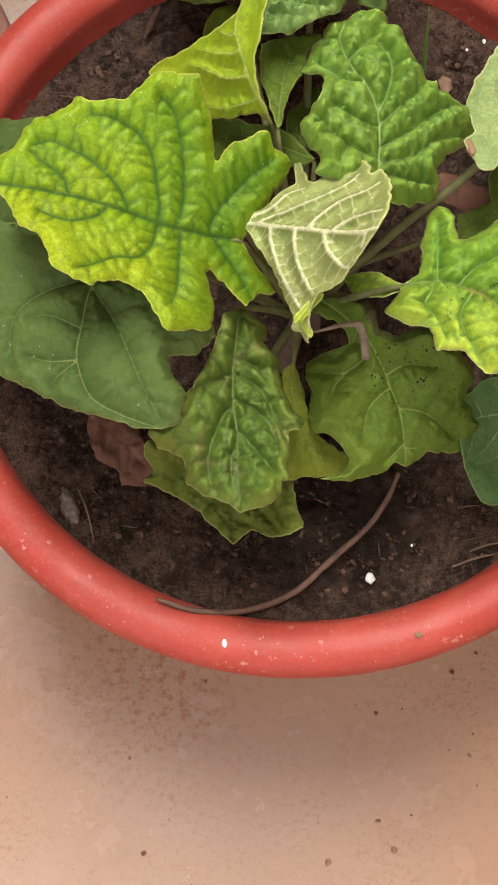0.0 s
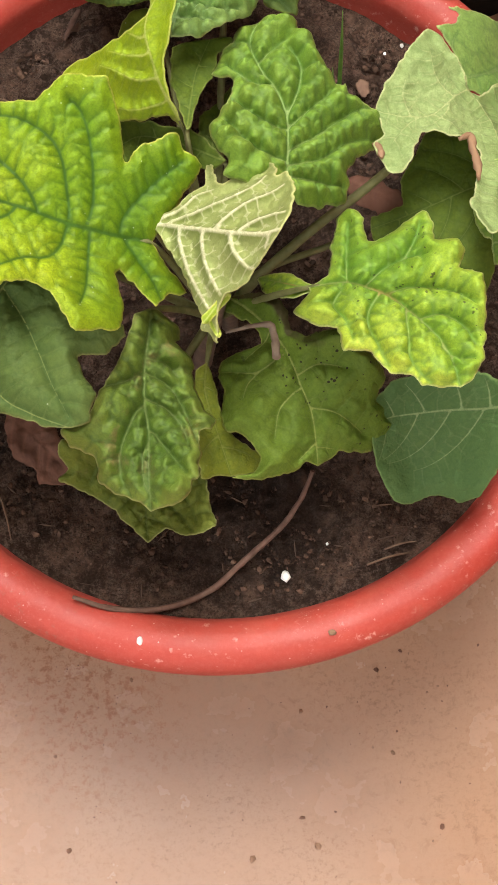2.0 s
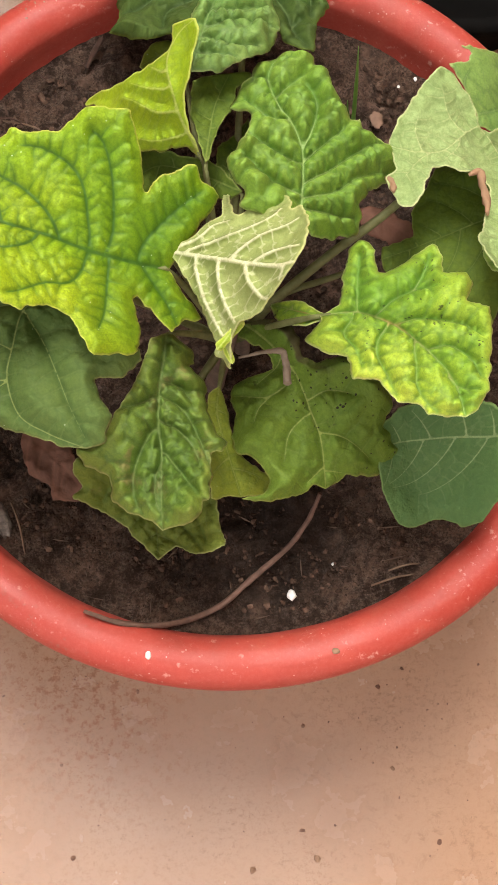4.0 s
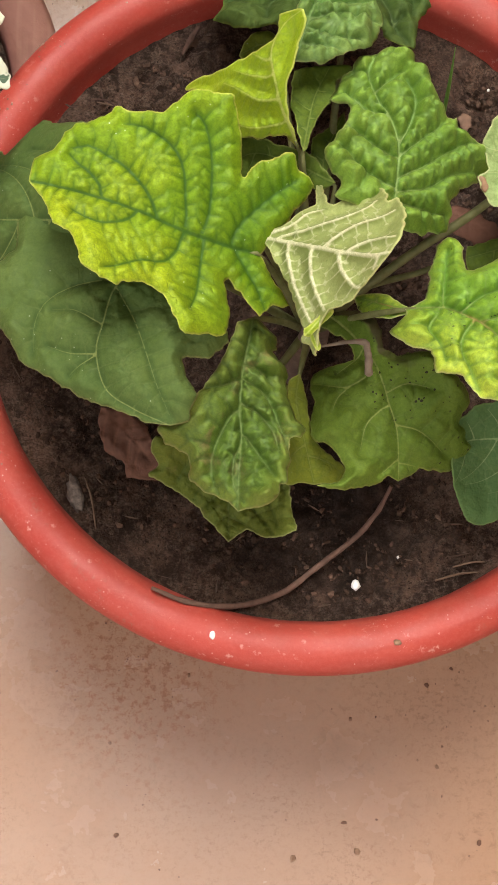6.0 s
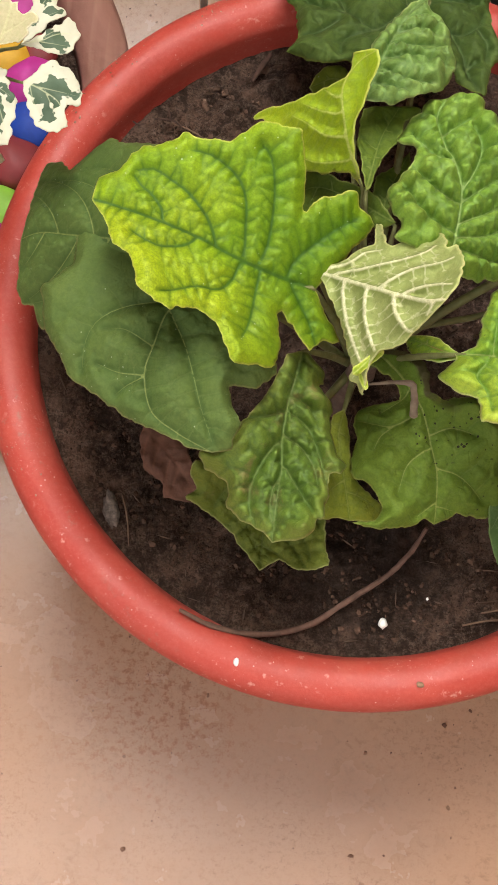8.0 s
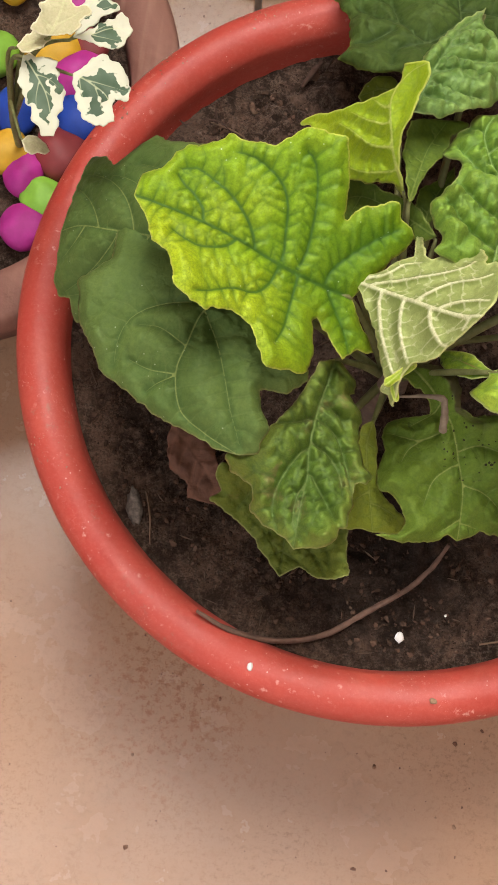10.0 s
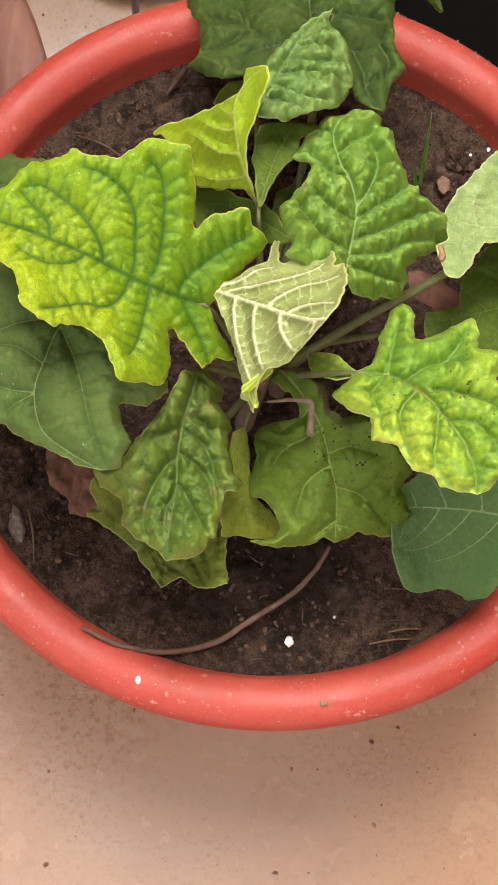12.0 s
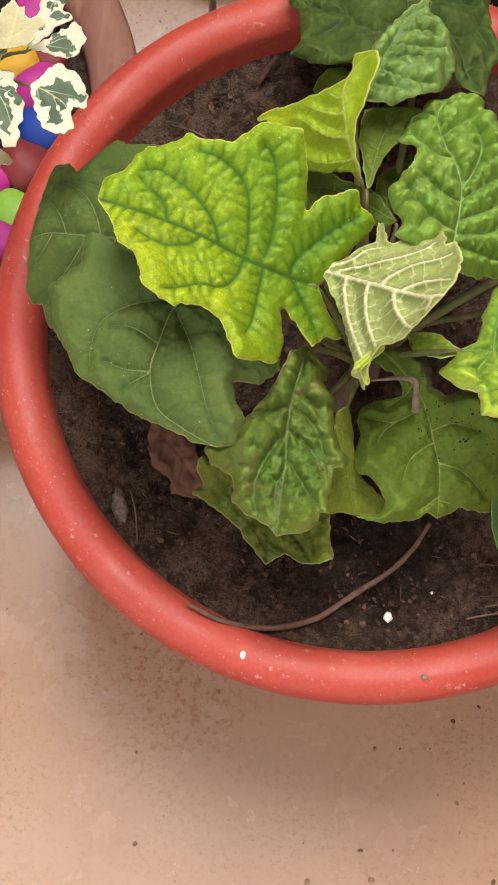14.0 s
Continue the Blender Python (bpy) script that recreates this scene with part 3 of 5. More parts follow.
    d2 = np.minimum(d1, gap(flat, a2, b2, fade2)) if a2 else d1
    rim = gap(flat, ring, np.roll(ring, -1, axis=0))
    near = np.argmin(((flat[:, None] - mid[None, ::4]) ** 2).sum(2), axis=1) * 4
    side = np.sign(tan[near, 0] * (flat[:, 1] - mid[near, 1]) - tan[near, 1] * (flat[:, 0] - mid[near, 0]))
    across = side * d0 / (d0 + rim + 1e-6)
    cell = []
    for x, y in flat.tolist():
        w = (x * 120, y * 120, seed)
        f = noise.voronoi((x * cells + 0.9 * noise.noise(w), y * cells + 0.9 * noise.noise((w[1], w[0], seed + 9)), seed * 2.3))[0]
        cell.append(f[1] - f[0])
    cell = np.array(cell)
    u, w = flat[:, 0] / length, flat[:, 1] / length
    z = lift[0] + lift[1] * u + lift[2] * w + lift[3] * u * u + lift[4] * u * w + lift[5] * w * w
    soft = np.clip(rim / 0.004, 0, 1)
    z = z + puff * (1 - np.exp(-(d1 / ridge) ** 1.5)) * soft + keel * np.minimum(d0, 0.02)
    patchy = np.array([0.8 + 0.9 * noise.noise((x * 130, y * 130, seed + 5)) for x, y in flat.tolist()])
    z = z + quilt * patchy * (1 - np.exp(-(d2 / swell) ** 1.15)) * (0.3 + 0.7 * soft)
    wave = np.array([noise.noise((x * 70 + seed, y * 70, seed * 1.7)) + 0.5 * noise.noise((x * 210 + seed, y * 210, seed * 2.7)) for x, y in flat.tolist()])
    z = z + ripple * wave * (1.3 - 0.8 * np.clip(rim / 0.012, 0, 1))
    c, q = math.cos(radians(heading)), math.sin(radians(heading))
    co = np.stack([base[0] + c * flat[:, 0] - q * flat[:, 1], base[1] + q * flat[:, 0] + c * flat[:, 1], z], 1)
    me = bpy.data.meshes.new(name)
    me.from_pydata(co.tolist(), [], [list(f) for f in faces])
    me.polygons.foreach_set("use_smooth", [True] * len(me.polygons))
    for key, val in (("vein", d1), ("net", d2), ("rim", rim), ("across", across), ("cell", cell), ("wild", np.full(len(co), wild)), ("along", u)):
        me.attributes.new(key, "FLOAT", "POINT").data.foreach_set("value", np.ascontiguousarray(val, dtype=np.float32))
    if sum(p.normal.z for p in me.polygons) < 0:
        me.flip_normals()
    me.materials.append(material)
    ob = new(name, me)
    ob.parent = parent
    mod = ob.modifiers.new("thickness", "SOLIDIFY")
    mod.thickness, mod.offset = thick, -1
    if label:
        ob["label"] = label
    order = [int(np.argmin(((flat - m) ** 2).sum(1))) for m in mid]
    return ob, co[order]


# ---- floor and unseen light blockers ----
def slab(x0, y0, z0, x1, y1, z1, edge=0.008):
    """A box between two corners with slightly rounded edges."""
    b = bmesh.new()
    bmesh.ops.create_cube(b, size=1)
    for v in b.verts:
        v.co = [lo + (c + 0.5) * (hi - lo) for c, lo, hi in zip(v.co, (x0, y0, z0), (x1, y1, z1))]
    bmesh.ops.bevel(b, geom=b.edges[:], offset=edge, segments=2, affect="EDGES", profile=0.5)
    return b


bm = bmesh.new()
bmesh.ops.create_grid(bm, size=60, x_segments=2, y_segments=2)
tagged(part("floor", bm, FLOOR), "beige glazed tile floor with brown dust and stains", "floor", kind="structure")
# unseen walls, each with a slab over it, added to block sky and sun
tagged(part("unseen_wall_west", slab(-1.4, -0.4, -0.02, -1.2, 4.0, 2.62), BLOCKER), "plain beige wall added out of view to block light", "wall", kind="structure")
tagged(part("unseen_slab_1", slab(-1.4, -0.4, 2.62, -0.5, 4.0, 2.74), BLOCKER), "plain beige slab added overhead, out of view, to block light", "ceiling", kind="structure")
# added out of view, to shade the floor behind the pot
tagged(part("unseen_wall_north", slab(-1.19, 0.64, -0.02, 1.49, 0.78, 1.05), BLOCKER), "low plain beige wall added out of view to shade the floor", "wall", kind="structure")
tagged(part("unseen_wall_east", slab(1.5, -4.0, -0.02, 1.7, 4.0, 2.62), BLOCKER), "plain beige wall added out of view to block light", "wall", kind="structure")
tagged(part("unseen_slab_2", slab(0.42, -4.0, 2.62, 1.7, 4.0, 2.74), BLOCKER), "plain beige slab added overhead, out of view, to block light", "ceiling", kind="structure")

# added between the slabs, to darken the floor's reflection near the pot
tagged(part("unseen_beam", slab(-0.505, -0.3, 2.5, 0.425, 0.3, 2.74), BLOCKER), "plain beige beam added out of view to darken floor reflections", "beam", kind="structure")

# ---- the red pot ----
pot = tagged(new("flower_pot"), "red plastic flower pot with a thick rolled rim, dusty", "flower pot")
pot.location = (0.0004, -0.0007, 0)
RC, RR, RZ = 0.1632, 0.0104, 0.2045
bodyprof = [(0.0, 0.012), (0.098, 0.012), (0.1, 0.0), (0.106, 0.0), (0.112, 0.02), (0.138, 0.165), (0.15, 0.188), (0.156, 0.195), (0.151, 0.19), (0.138, 0.17), (0.134, 0.165), (0.108, 0.02), (0.0, 0.018)]
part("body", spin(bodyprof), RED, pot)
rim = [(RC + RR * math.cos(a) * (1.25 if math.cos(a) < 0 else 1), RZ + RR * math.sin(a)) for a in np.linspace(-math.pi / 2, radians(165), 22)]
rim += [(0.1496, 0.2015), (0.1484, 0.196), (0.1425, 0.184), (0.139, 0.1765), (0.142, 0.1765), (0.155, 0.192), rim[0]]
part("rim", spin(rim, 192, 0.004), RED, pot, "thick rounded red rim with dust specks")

# ---- soil ----
def soil_z(x, y):
    """Height of the soil: it sinks towards the back of the pot."""
    r = math.hypot(x, y)
    back = min(max((y / max(r, 0.01) + 0.1) / 0.5, 0), 1)
    return 0.1965 - 0.0055 * back * min(max((r - 0.118) / 0.03, 0), 1)


bm = bmesh.new()
N = 250
gridv = {}
for i in range(N + 1):
    for j in range(N + 1):
        x, y = (i / N - 0.5) * 0.318, (j / N - 0.5) * 0.318
        r = math.hypot(x, y)
        if r < 0.157:
            p = Vector((x, y, 0.3))
            h = 0.004 * noise.noise(p * 22) + 0.005 * noise.noise(p * 75) + 0.0044 * noise.noise(p * 170) + 0.002 * noise.noise(p * 380)
            h *= 1 - 0.85 * min(max((r - 0.128) / 0.012, 0), 1)
            gridv[i, j] = bm.verts.new((x, y, soil_z(x, y) + h + 0.0035 * max(0, (r - 0.138) / 0.012)))
for (i, j), a in list(gridv.items()):
    b, c, d = gridv.get((i + 1, j)), gridv.get((i + 1, j + 1)), gridv.get((i, j + 1))
    if b and c and d:
        bm.faces.new((a, b, c, d)).smooth = True
soil = tagged(part("soil", bm, SOIL), "dark potting soil filling the red pot", "soil", kind="stuff")
rng = np.random.default_rng(5)
rows = []
for _ in range(20000):
    a, r = rng.uniform(0, 6.283), 0.154 * math.sqrt(rng.uniform(0, 1))
    rows.append((r * math.cos(a), r * math.sin(a), soil_z(r * math.cos(a), r * math.sin(a)) + rng.uniform(-0.001, 0.002), 0.0003 + 0.0012 * rng.uniform() ** 5))
for _ in range(2600):
    a, r = rng.uniform(0.1, 3.0), 0.148 * math.sqrt(rng.uniform(0.25, 1))
    rows.append((r * math.cos(a), r * math.sin(a), soil_z(r * math.cos(a), r * math.sin(a)) + rng.uniform(-0.0015, 0.001), 0.0006 + 0.0016 * rng.uniform() ** 2))
tagged(scatter("soil_crumbs", rows, CRUMB, 6), "loose brown crumbs of soil on the pot", "soil crumbs", kind="stuff")

# ---- the leafy plant ----
plant = tagged(new("leafy_plant"), "green plant with broad lobed puckered leaves growing in soil", "plant")
SHAPE = {}
SHAPE["l1"] = dict(
    base=(-0.0294, -0.0134), heading=167.1, length=0.0897, lift=(0.3095, 0.0644, -0.0225, -0.0330, 0.0496, 0.0631),
    rib=[(0, 0), (14, 2), (31, 3), (53, 1), (77, 0), (100, 0)],
    left=[(-5, -11), (-13, -24), (-17, -33), (-8, -37), (-5, -41), (4, -36), (11, -30), (14, -26), (16, -31), (18, -40), (24, -52), (32, -51), (40, -50), (47, -45), (52, -40), (63, -37), (70, -38), (78, -31), (86, -28), (90, -22), (93, -16), (100, -10)],
    right=[(-6, 6), (-17, 16), (-10, 19), (-5, 26), (5, 20), (11, 16), (13, 18), (8, 29), (8, 42), (18, 46), (24, 49), (30, 42), (36, 35), (44, 33), (52, 35), (54, 38), (68, 35), (72, 29), (78, 20), (85, 18), (90, 10)],
    laterals=[[(46, 0), (52, -8), (62, -15), (68, -17), (79, -20), (86, -17)], [(33, 0), (36, -11), (39, -21), (45, -28), (56, -32), (66, -32)], [(26, 0), (25, -8), (27, -23), (30, -33), (34, -40), (39, -42)], [(14, -1), (10, -10), (1, -22), (-9, -32)], [(70, -4), (76, -9), (82, -12), (86, -15)], [(54, 2), (58, 7), (66, 11), (73, 11), (80, 9)], [(34, 4), (35, 13), (39, 20), (48, 23), (56, 29), (61, 32)], [(25, 3), (24, 15), (23, 28), (24, 36)], [(11, 3), (5, 9), (-2, 16), (-7, 23)]])
SHAPE["l2"] = dict(
    base=(-0.0621, -0.0151), heading=-93.1, length=0.0659, lift=(0.3061, 0.0296, -0.0109, -0.0265, 0.0193, -0.0182),
    rib=[(0, 0), (8, -18), (18, -35), (42, -42), (59, -45), (80, -38), (92, -19), (100, 0)],
    left=[(-30, -18), (-55, -56), (-69, -94), (-47, -104), (-25, -97), (-10, -97), (1, -107), (7, -115), (33, -109), (51, -97), (62, -89), (74, -70), (84, -52), (90, -36), (98, -14)],
    right=[(24, 17), (37, 27), (49, 33), (60, 21), (60, 17), (60, 5), (76, 11), (82, 15), (91, 11), (97, 11)],
    laterals=[[(19, -35), (38, -24), (58, -16), (77, -9), (96, 0)], [(60, -45), (65, -54), (71, -61)], [(13, -34), (18, -61), (28, -77), (41, -83), (58, -83)], [(42, -42), (33, -59), (32, -73)], [(59, -48), (58, -61), (53, -75)]])
SHAPE["l10"] = dict(
    base=(-0.0859, -0.0006), heading=170.8, length=0.0653, lift=(0.3192, -0.0279, -0.0730, -0.0163, 0.0416, -0.0910),
    rib=[(0, 0), (32, 1), (62, -1), (85, -3), (100, 0)],
    left=[(4, -29), (22, -56), (46, -64), (59, -74), (67, -64), (78, -46), (88, -58), (100, -60), (99, -39), (99, -8)],
    right=[(-2, 22), (23, 38), (49, 42), (79, 45), (86, 35), (94, 34), (98, 28), (99, 13)])
SHAPE["pale"] = dict(
    base=(-0.0295, -0.0055), heading=-32.9, length=0.0498, lift=(0.3098, 0.0615, 0.0169, 0.0016, 0.0178, -0.0673),
    rib=[(0, 0), (31, -1), (59, -2), (85, -2), (100, 0)],
    left=[(1, 2), (13, 14), (20, 32), (26, 39), (13, 71), (16, 74), (31, 46), (39, 41), (46, 50), (56, 58), (61, 68), (68, 67), (76, 49), (81, 53), (91, 41), (96, 28), (100, 15)],
    right=[(17, -11), (46, -32), (69, -49), (71, -57), (80, -59), (89, -62), (79, -46), (80, -38), (92, -29), (95, -20), (99, -5)],
    laterals=[[(13, 1), (30, 11), (49, 24), (63, 38), (69, 51)], [(53, 1), (64, 19), (78, 30), (86, 39)], [(71, 0), (82, 9), (97, 14)], [(4, 2), (19, 14), (25, 27), (35, 35)], [(25, -5), (46, -27), (65, -41), (79, -50)], [(44, -4), (56, -21), (75, -36), (80, -39)], [(65, -3), (75, -14), (91, -22), (96, -21)], [(84, -2), (93, -3), (95, -11)]])
SHAPE["l3"] = dict(
    base=(0.0221, 0.0004), heading=92.3, length=0.0681, lift=(0.3187, 0.0171, 0.0523, -0.0221, -0.0784, -0.0406),
    rib=[(0, 0), (21, -4), (39, -6), (55, -2), (68, 4), (86, 7), (100, 0)],
    left=[(-2, 18), (5, 35), (14, 31), (22, 36), (35, 38), (48, 27), (52, 24), (64, 20), (69, 31), (86, 22), (90, 16), (98, 12)],
    right=[(-9, -5), (-7, -17), (-1, -37), (7, -40), (14, -39), (24, -49), (34, -65), (41, -70), (48, -63), (51, -53), (55, -45), (58, -43), (57, -37), (63, -35), (75, -29), (87, -27), (90, -21), (96, -20), (103, -8)],
    laterals=[[(31, -4), (37, 8), (46, 19), (51, 23)], [(56, -1), (60, 10), (71, 20), (78, 22)], [(13, -2), (21, 15), (32, 24), (38, 29)], [(39, -6), (50, -13), (63, -18), (73, -17), (80, -13)], [(32, -5), (44, -21), (54, -35)], [(19, -3), (31, -24), (42, -41), (49, -58)], [(11, -2), (17, -22), (29, -42), (36, -62)], [(5, -1), (5, -25), (6, -37)], [(72, 5), (80, -5), (85, -13)], [(84, 7), (88, 13), (86, 19)]])
SHAPE["l5"] = dict(
    base=(0.0288, -0.0321), heading=-48.7, length=0.0691, lift=(0.2955, 0.0553, -0.0012, -0.0183, 0.0032, 0.0170),
    rib=[(0, 0), (14, 12), (26, 16), (39, 18), (54, 17), (69, 15), (83, 11), (100, 0)],
    left=[(4, 11), (-7, 27), (-16, 44), (-15, 50), (-7, 51), (7, 39), (11, 40), (15, 49), (20, 67), (29, 64), (36, 57), (45, 62), (53, 59), (57, 50), (68, 53), (78, 45), (88, 33), (99, 19), (102, 6)],
    right=[(3, -3), (5, -19), (19, -19), (30, -13), (41, -23), (52, -14), (64, -17), (69, -17), (79, -11), (85, -13)],
    laterals=[[(25, 17), (26, 29), (31, 39), (38, 47)], [(37, 18), (42, 26), (53, 33), (64, 38), (76, 39)], [(34, 15), (36, 5), (42, -3), (54, -9), (66, -15)], [(16, 9), (19, -3), (31, -7), (41, -14)], [(50, 17), (61, 6), (70, -4), (81, -8), (88, -8)], [(60, 17), (67, 25), (80, 26), (91, 22)], [(77, 11), (88, 11), (95, 16)], [(16, 12), (4, 26), (-8, 42)], [(31, 39), (28, 51), (23, 61)]])
SHAPE["l5b"] = dict(
    base=(0.0332, -0.0313), heading=141.8, length=0.0258, lift=(0.2908, -0.0196, 0.0218, -0.0161, -0.0417, -0.0112),
    rib=[(0, 0), (34, 8), (100, 0)],
    left=[(21, -3), (49, -11), (81, -8)],
    right=[(3, 13), (22, 29), (60, 34), (88, 11)])
SHAPE["l7"] = dict(
    base=(0.0008, -0.0210), heading=-68.8, length=0.0795, lift=(0.2490, 0.0700, 0.0867, -0.0670, -0.1231, -0.0067),
    rib=[(0, 0), (14, 4), (40, 9), (61, 8), (78, 7), (100, 0)],
    left=[(5, -5), (16, -2), (18, 1), (34, 1), (30, -16), (32, -22), (37, -25), (44, -26), (50, -29), (55, -33), (65, -36), (70, -30), (78, -27), (86, -27), (90, -32), (88, -44), (92, -39), (96, -28), (98, -11), (96, -6)],
    right=[(11, 13), (18, 17), (25, 19), (35, 16), (42, 21), (46, 35), (57, 41), (65, 47), (76, 51), (80, 45), (84, 42), (88, 46), (92, 46), (97, 51), (101, 45), (104, 36), (103, 27), (98, 14), (99, 8)],
    laterals=[[(45, 4), (46, -8), (41, -16), (36, -23)], [(46, -6), (49, -15), (55, -21)], [(63, 5), (68, -7), (80, -16)], [(73, 7), (81, 19), (95, 29)], [(90, 2), (94, -9)], [(91, 2), (96, 12)], [(57, 8), (57, 20), (64, 31)], [(30, 7), (34, 2), (37, -11)]])
SHAPE["l7b"] = dict(
    base=(-0.0112, -0.0496), heading=-82.2, length=0.0451, lift=(0.2585, 0.0092, -0.0124, -0.0264, -0.0020, 0.0051),
    rib=[(0, 0), (26, -8), (57, -6), (100, 0)],
    left=[(6, -12), (25, -19), (51, -17), (69, -27), (97, -28), (97, -16)],
    right=[(17, 3), (38, 1), (59, 3), (72, 13), (87, 30), (101, 28)])
SHAPE["l6"] = dict(
    base=(-0.0318, -0.0324), heading=-95.7, length=0.0787, lift=(0.2852, -0.0109, -0.1314, 0.0087, 0.2098, -0.0436),
    rib=[(0, 0), (12, -1), (29, -3), (48, -3), (62, -1), (79, -1), (100, 0)],
    left=[(7, -8), (30, -16), (45, -26), (56, -32), (60, -44), (67, -40), (72, -28), (77, -26), (84, -26), (91, -15), (95, -5)],
    right=[(-1, 3), (5, 14), (11, 15), (13, 12), (19, 20), (25, 21), (35, 22), (48, 27), (53, 32), (59, 30), (60, 24), (68, 24), (85, 23), (87, 20), (93, 19), (98, 15), (99, 7)],
    laterals=[[(32, -4), (37, 8), (49, 16), (67, 23)], [(45, -3), (49, 7), (58, 15), (71, 19)], [(60, 0), (72, 9), (83, 17)], [(48, -5), (62, -12), (73, -15), (84, -14), (91, -10)], [(25, -5), (26, 7), (32, 13)], [(33, -5), (38, -13), (41, -23)], [(66, -1), (74, -4), (87, -3), (96, 3)]])
SHAPE["l8"] = dict(
    base=(-0.0371, -0.0680), heading=-95.6, length=0.0487, lift=(0.2489, -0.0586, -0.0134, 0.0384, 0.0425, 0.0283),
    rib=[(0, 0), (30, -1), (63, -2), (100, 0)],
    left=[(8, -38), (22, -70), (29, -74), (40, -66), (50, -74), (57, -54), (65, -36), (82, -19)],
    right=[(7, 30), (48, 48), (64, 51), (91, 57), (97, 44), (96, 30), (89, 15)])
SHAPE["l9"] = dict(
    base=(0.1040, -0.0823), heading=179.2, length=0.0509, lift=(0.2754, -0.1072, -0.0548, 0.0796, 0.0200, 0.0205),
    rib=[(0, 0), (11, -3), (43, -10), (80, -10), (100, 0)],
    left=[(7, -20), (26, -35), (54, -40), (81, -34), (96, -21)],
    right=[(0, 38), (7, 50), (15, 60), (26, 61), (37, 54), (54, 52), (65, 58), (81, 53), (86, 46), (91, 36), (97, 17)])
SHAPE["l4"] = dict(
    base=(0.1332, 0.0736), heading=-151.6, length=0.0799, lift=(0.2562, 0.0942, -0.0577, -0.0526, 0.0783, 0.0172),
    rib=[(0, 0), (21, 17), (51, 13), (77, 17), (91, 10), (100, 0)],
    left=[(83, 97), (94, 89), (104, 88), (104, 84), (103, 76), (99, 69), (91, 64), (83, 58), (70, 48), (68, 37), (76, 33), (83, 25), (90, 24), (98, 28), (104, 33), (111, 35), (115, 29), (114, 23), (113, 15), (105, 13), (102, 6)],
    right=[(18, 13), (46, 18), (49, 11), (46, 2), (46, -8), (47, -20), (51, -22), (60, -20), (73, -15), (89, -8), (97, -3)],
    laterals=[[(77, 17), (90, 15), (106, 20)], [(61, 15), (63, 1), (58, -12)], [(77, 17), (73, 26), (70, 34)], [(49, 14), (49, 33), (61, 54), (89, 76)], [(88, 13), (84, 1), (77, -6)], [(65, 16), (72, 20), (84, 22)]])
SHAPE["l4c"] = dict(
    base=(0.1130, 0.0126), heading=-99.9, length=0.0376, lift=(0.2979, -0.0038, 0.0141, -0.0184, 0.0022, 0.0050),
    rib=[(0, 0), (36, -15), (100, 0)],
    left=[(8, -24), (33, -30), (62, -27), (76, -15), (78, -8)],
    right=[(32, 8), (73, 15), (101, 15)])
SHAPE["l14"] = dict(
    base=(0.1178, 0.0150), heading=-166.5, length=0.0565, lift=(0.2670, -0.0220, 0.0032, 0.0067, -0.0011, -0.0121),
    rib=[(0, 0), (27, -1), (61, 0), (100, 0)],
    left=[(1, -24), (17, -48), (34, -57), (52, -40), (67, -27), (72, -9), (96, -9)],
    right=[(15, 38), (28, 62), (40, 76), (59, 67), (76, 43), (91, 22), (101, 9)])
SHAPE["l13"] = dict(
    base=(-0.0127, 0.0283), heading=91.3, length=0.0404, lift=(0.3114, 0.0836, -0.0296, -0.0427, -0.0293, -0.0024),
    rib=[(0, 0), (27, 17), (48, 24), (78, 28), (97, 16), (100, 0)],
    left=[(12, 16), (21, 59), (40, 74), (66, 85), (94, 108), (100, 104), (90, 74), (88, 51), (88, 26), (95, 21), (111, 19), (105, 5)],
    right=[(16, 9), (30, 15), (42, 16), (56, 10), (70, 6), (88, -2)],
    laterals=[[(38, 24), (46, 43), (61, 59), (75, 73)], [(20, 15), (24, 42), (32, 61)], [(57, 30), (69, 49), (82, 63)], [(72, 32), (86, 44), (93, 49)]])
SHAPE["l13r"] = dict(
    base=(-0.0129, 0.0230), heading=71.9, length=0.0427, lift=(0.3264, -0.0213, -0.0020, 0.0080, 0.0034, 0.0003),
    rib=[(0, 0), (39, 4), (66, 5), (100, 0)],
    left=[(27, 14), (49, 25), (84, 31)],
    right=[(4, -3), (28, -2), (48, -6), (66, -11), (88, -10), (101, -20), (108, -18)])
SHAPE["l11"] = dict(
    base=(0.0132, 0.1220), heading=-113.8, length=0.0713, lift=(0.2976, 0.0530, -0.0183, -0.0176, 0.0417, -0.0457),
    rib=[(0, 0), (28, -4), (51, -4), (70, -3), (90, -1), (100, 0)],
    left=[(10, -3), (18, -6), (29, -8), (41, -10), (52, -11), (64, -12), (69, -12), (72, -7), (79, -5), (88, -4), (95, -2)],
    right=[(10, 2), (15, 6), (18, 14), (23, 20), (34, 26), (41, 32), (52, 35), (61, 35), (72, 32), (83, 23), (90, 19), (96, 13), (98, 5)],
    laterals=[[(70, -3), (61, 7), (55, 18), (50, 34)], [(77, -2), (76, 7), (75, 17), (69, 28)], [(37, -4), (26, 1), (23, 8)], [(48, -4), (39, 4), (32, 16)], [(57, -3), (48, 11), (36, 26)], [(87, -1), (85, 9), (83, 20)]])
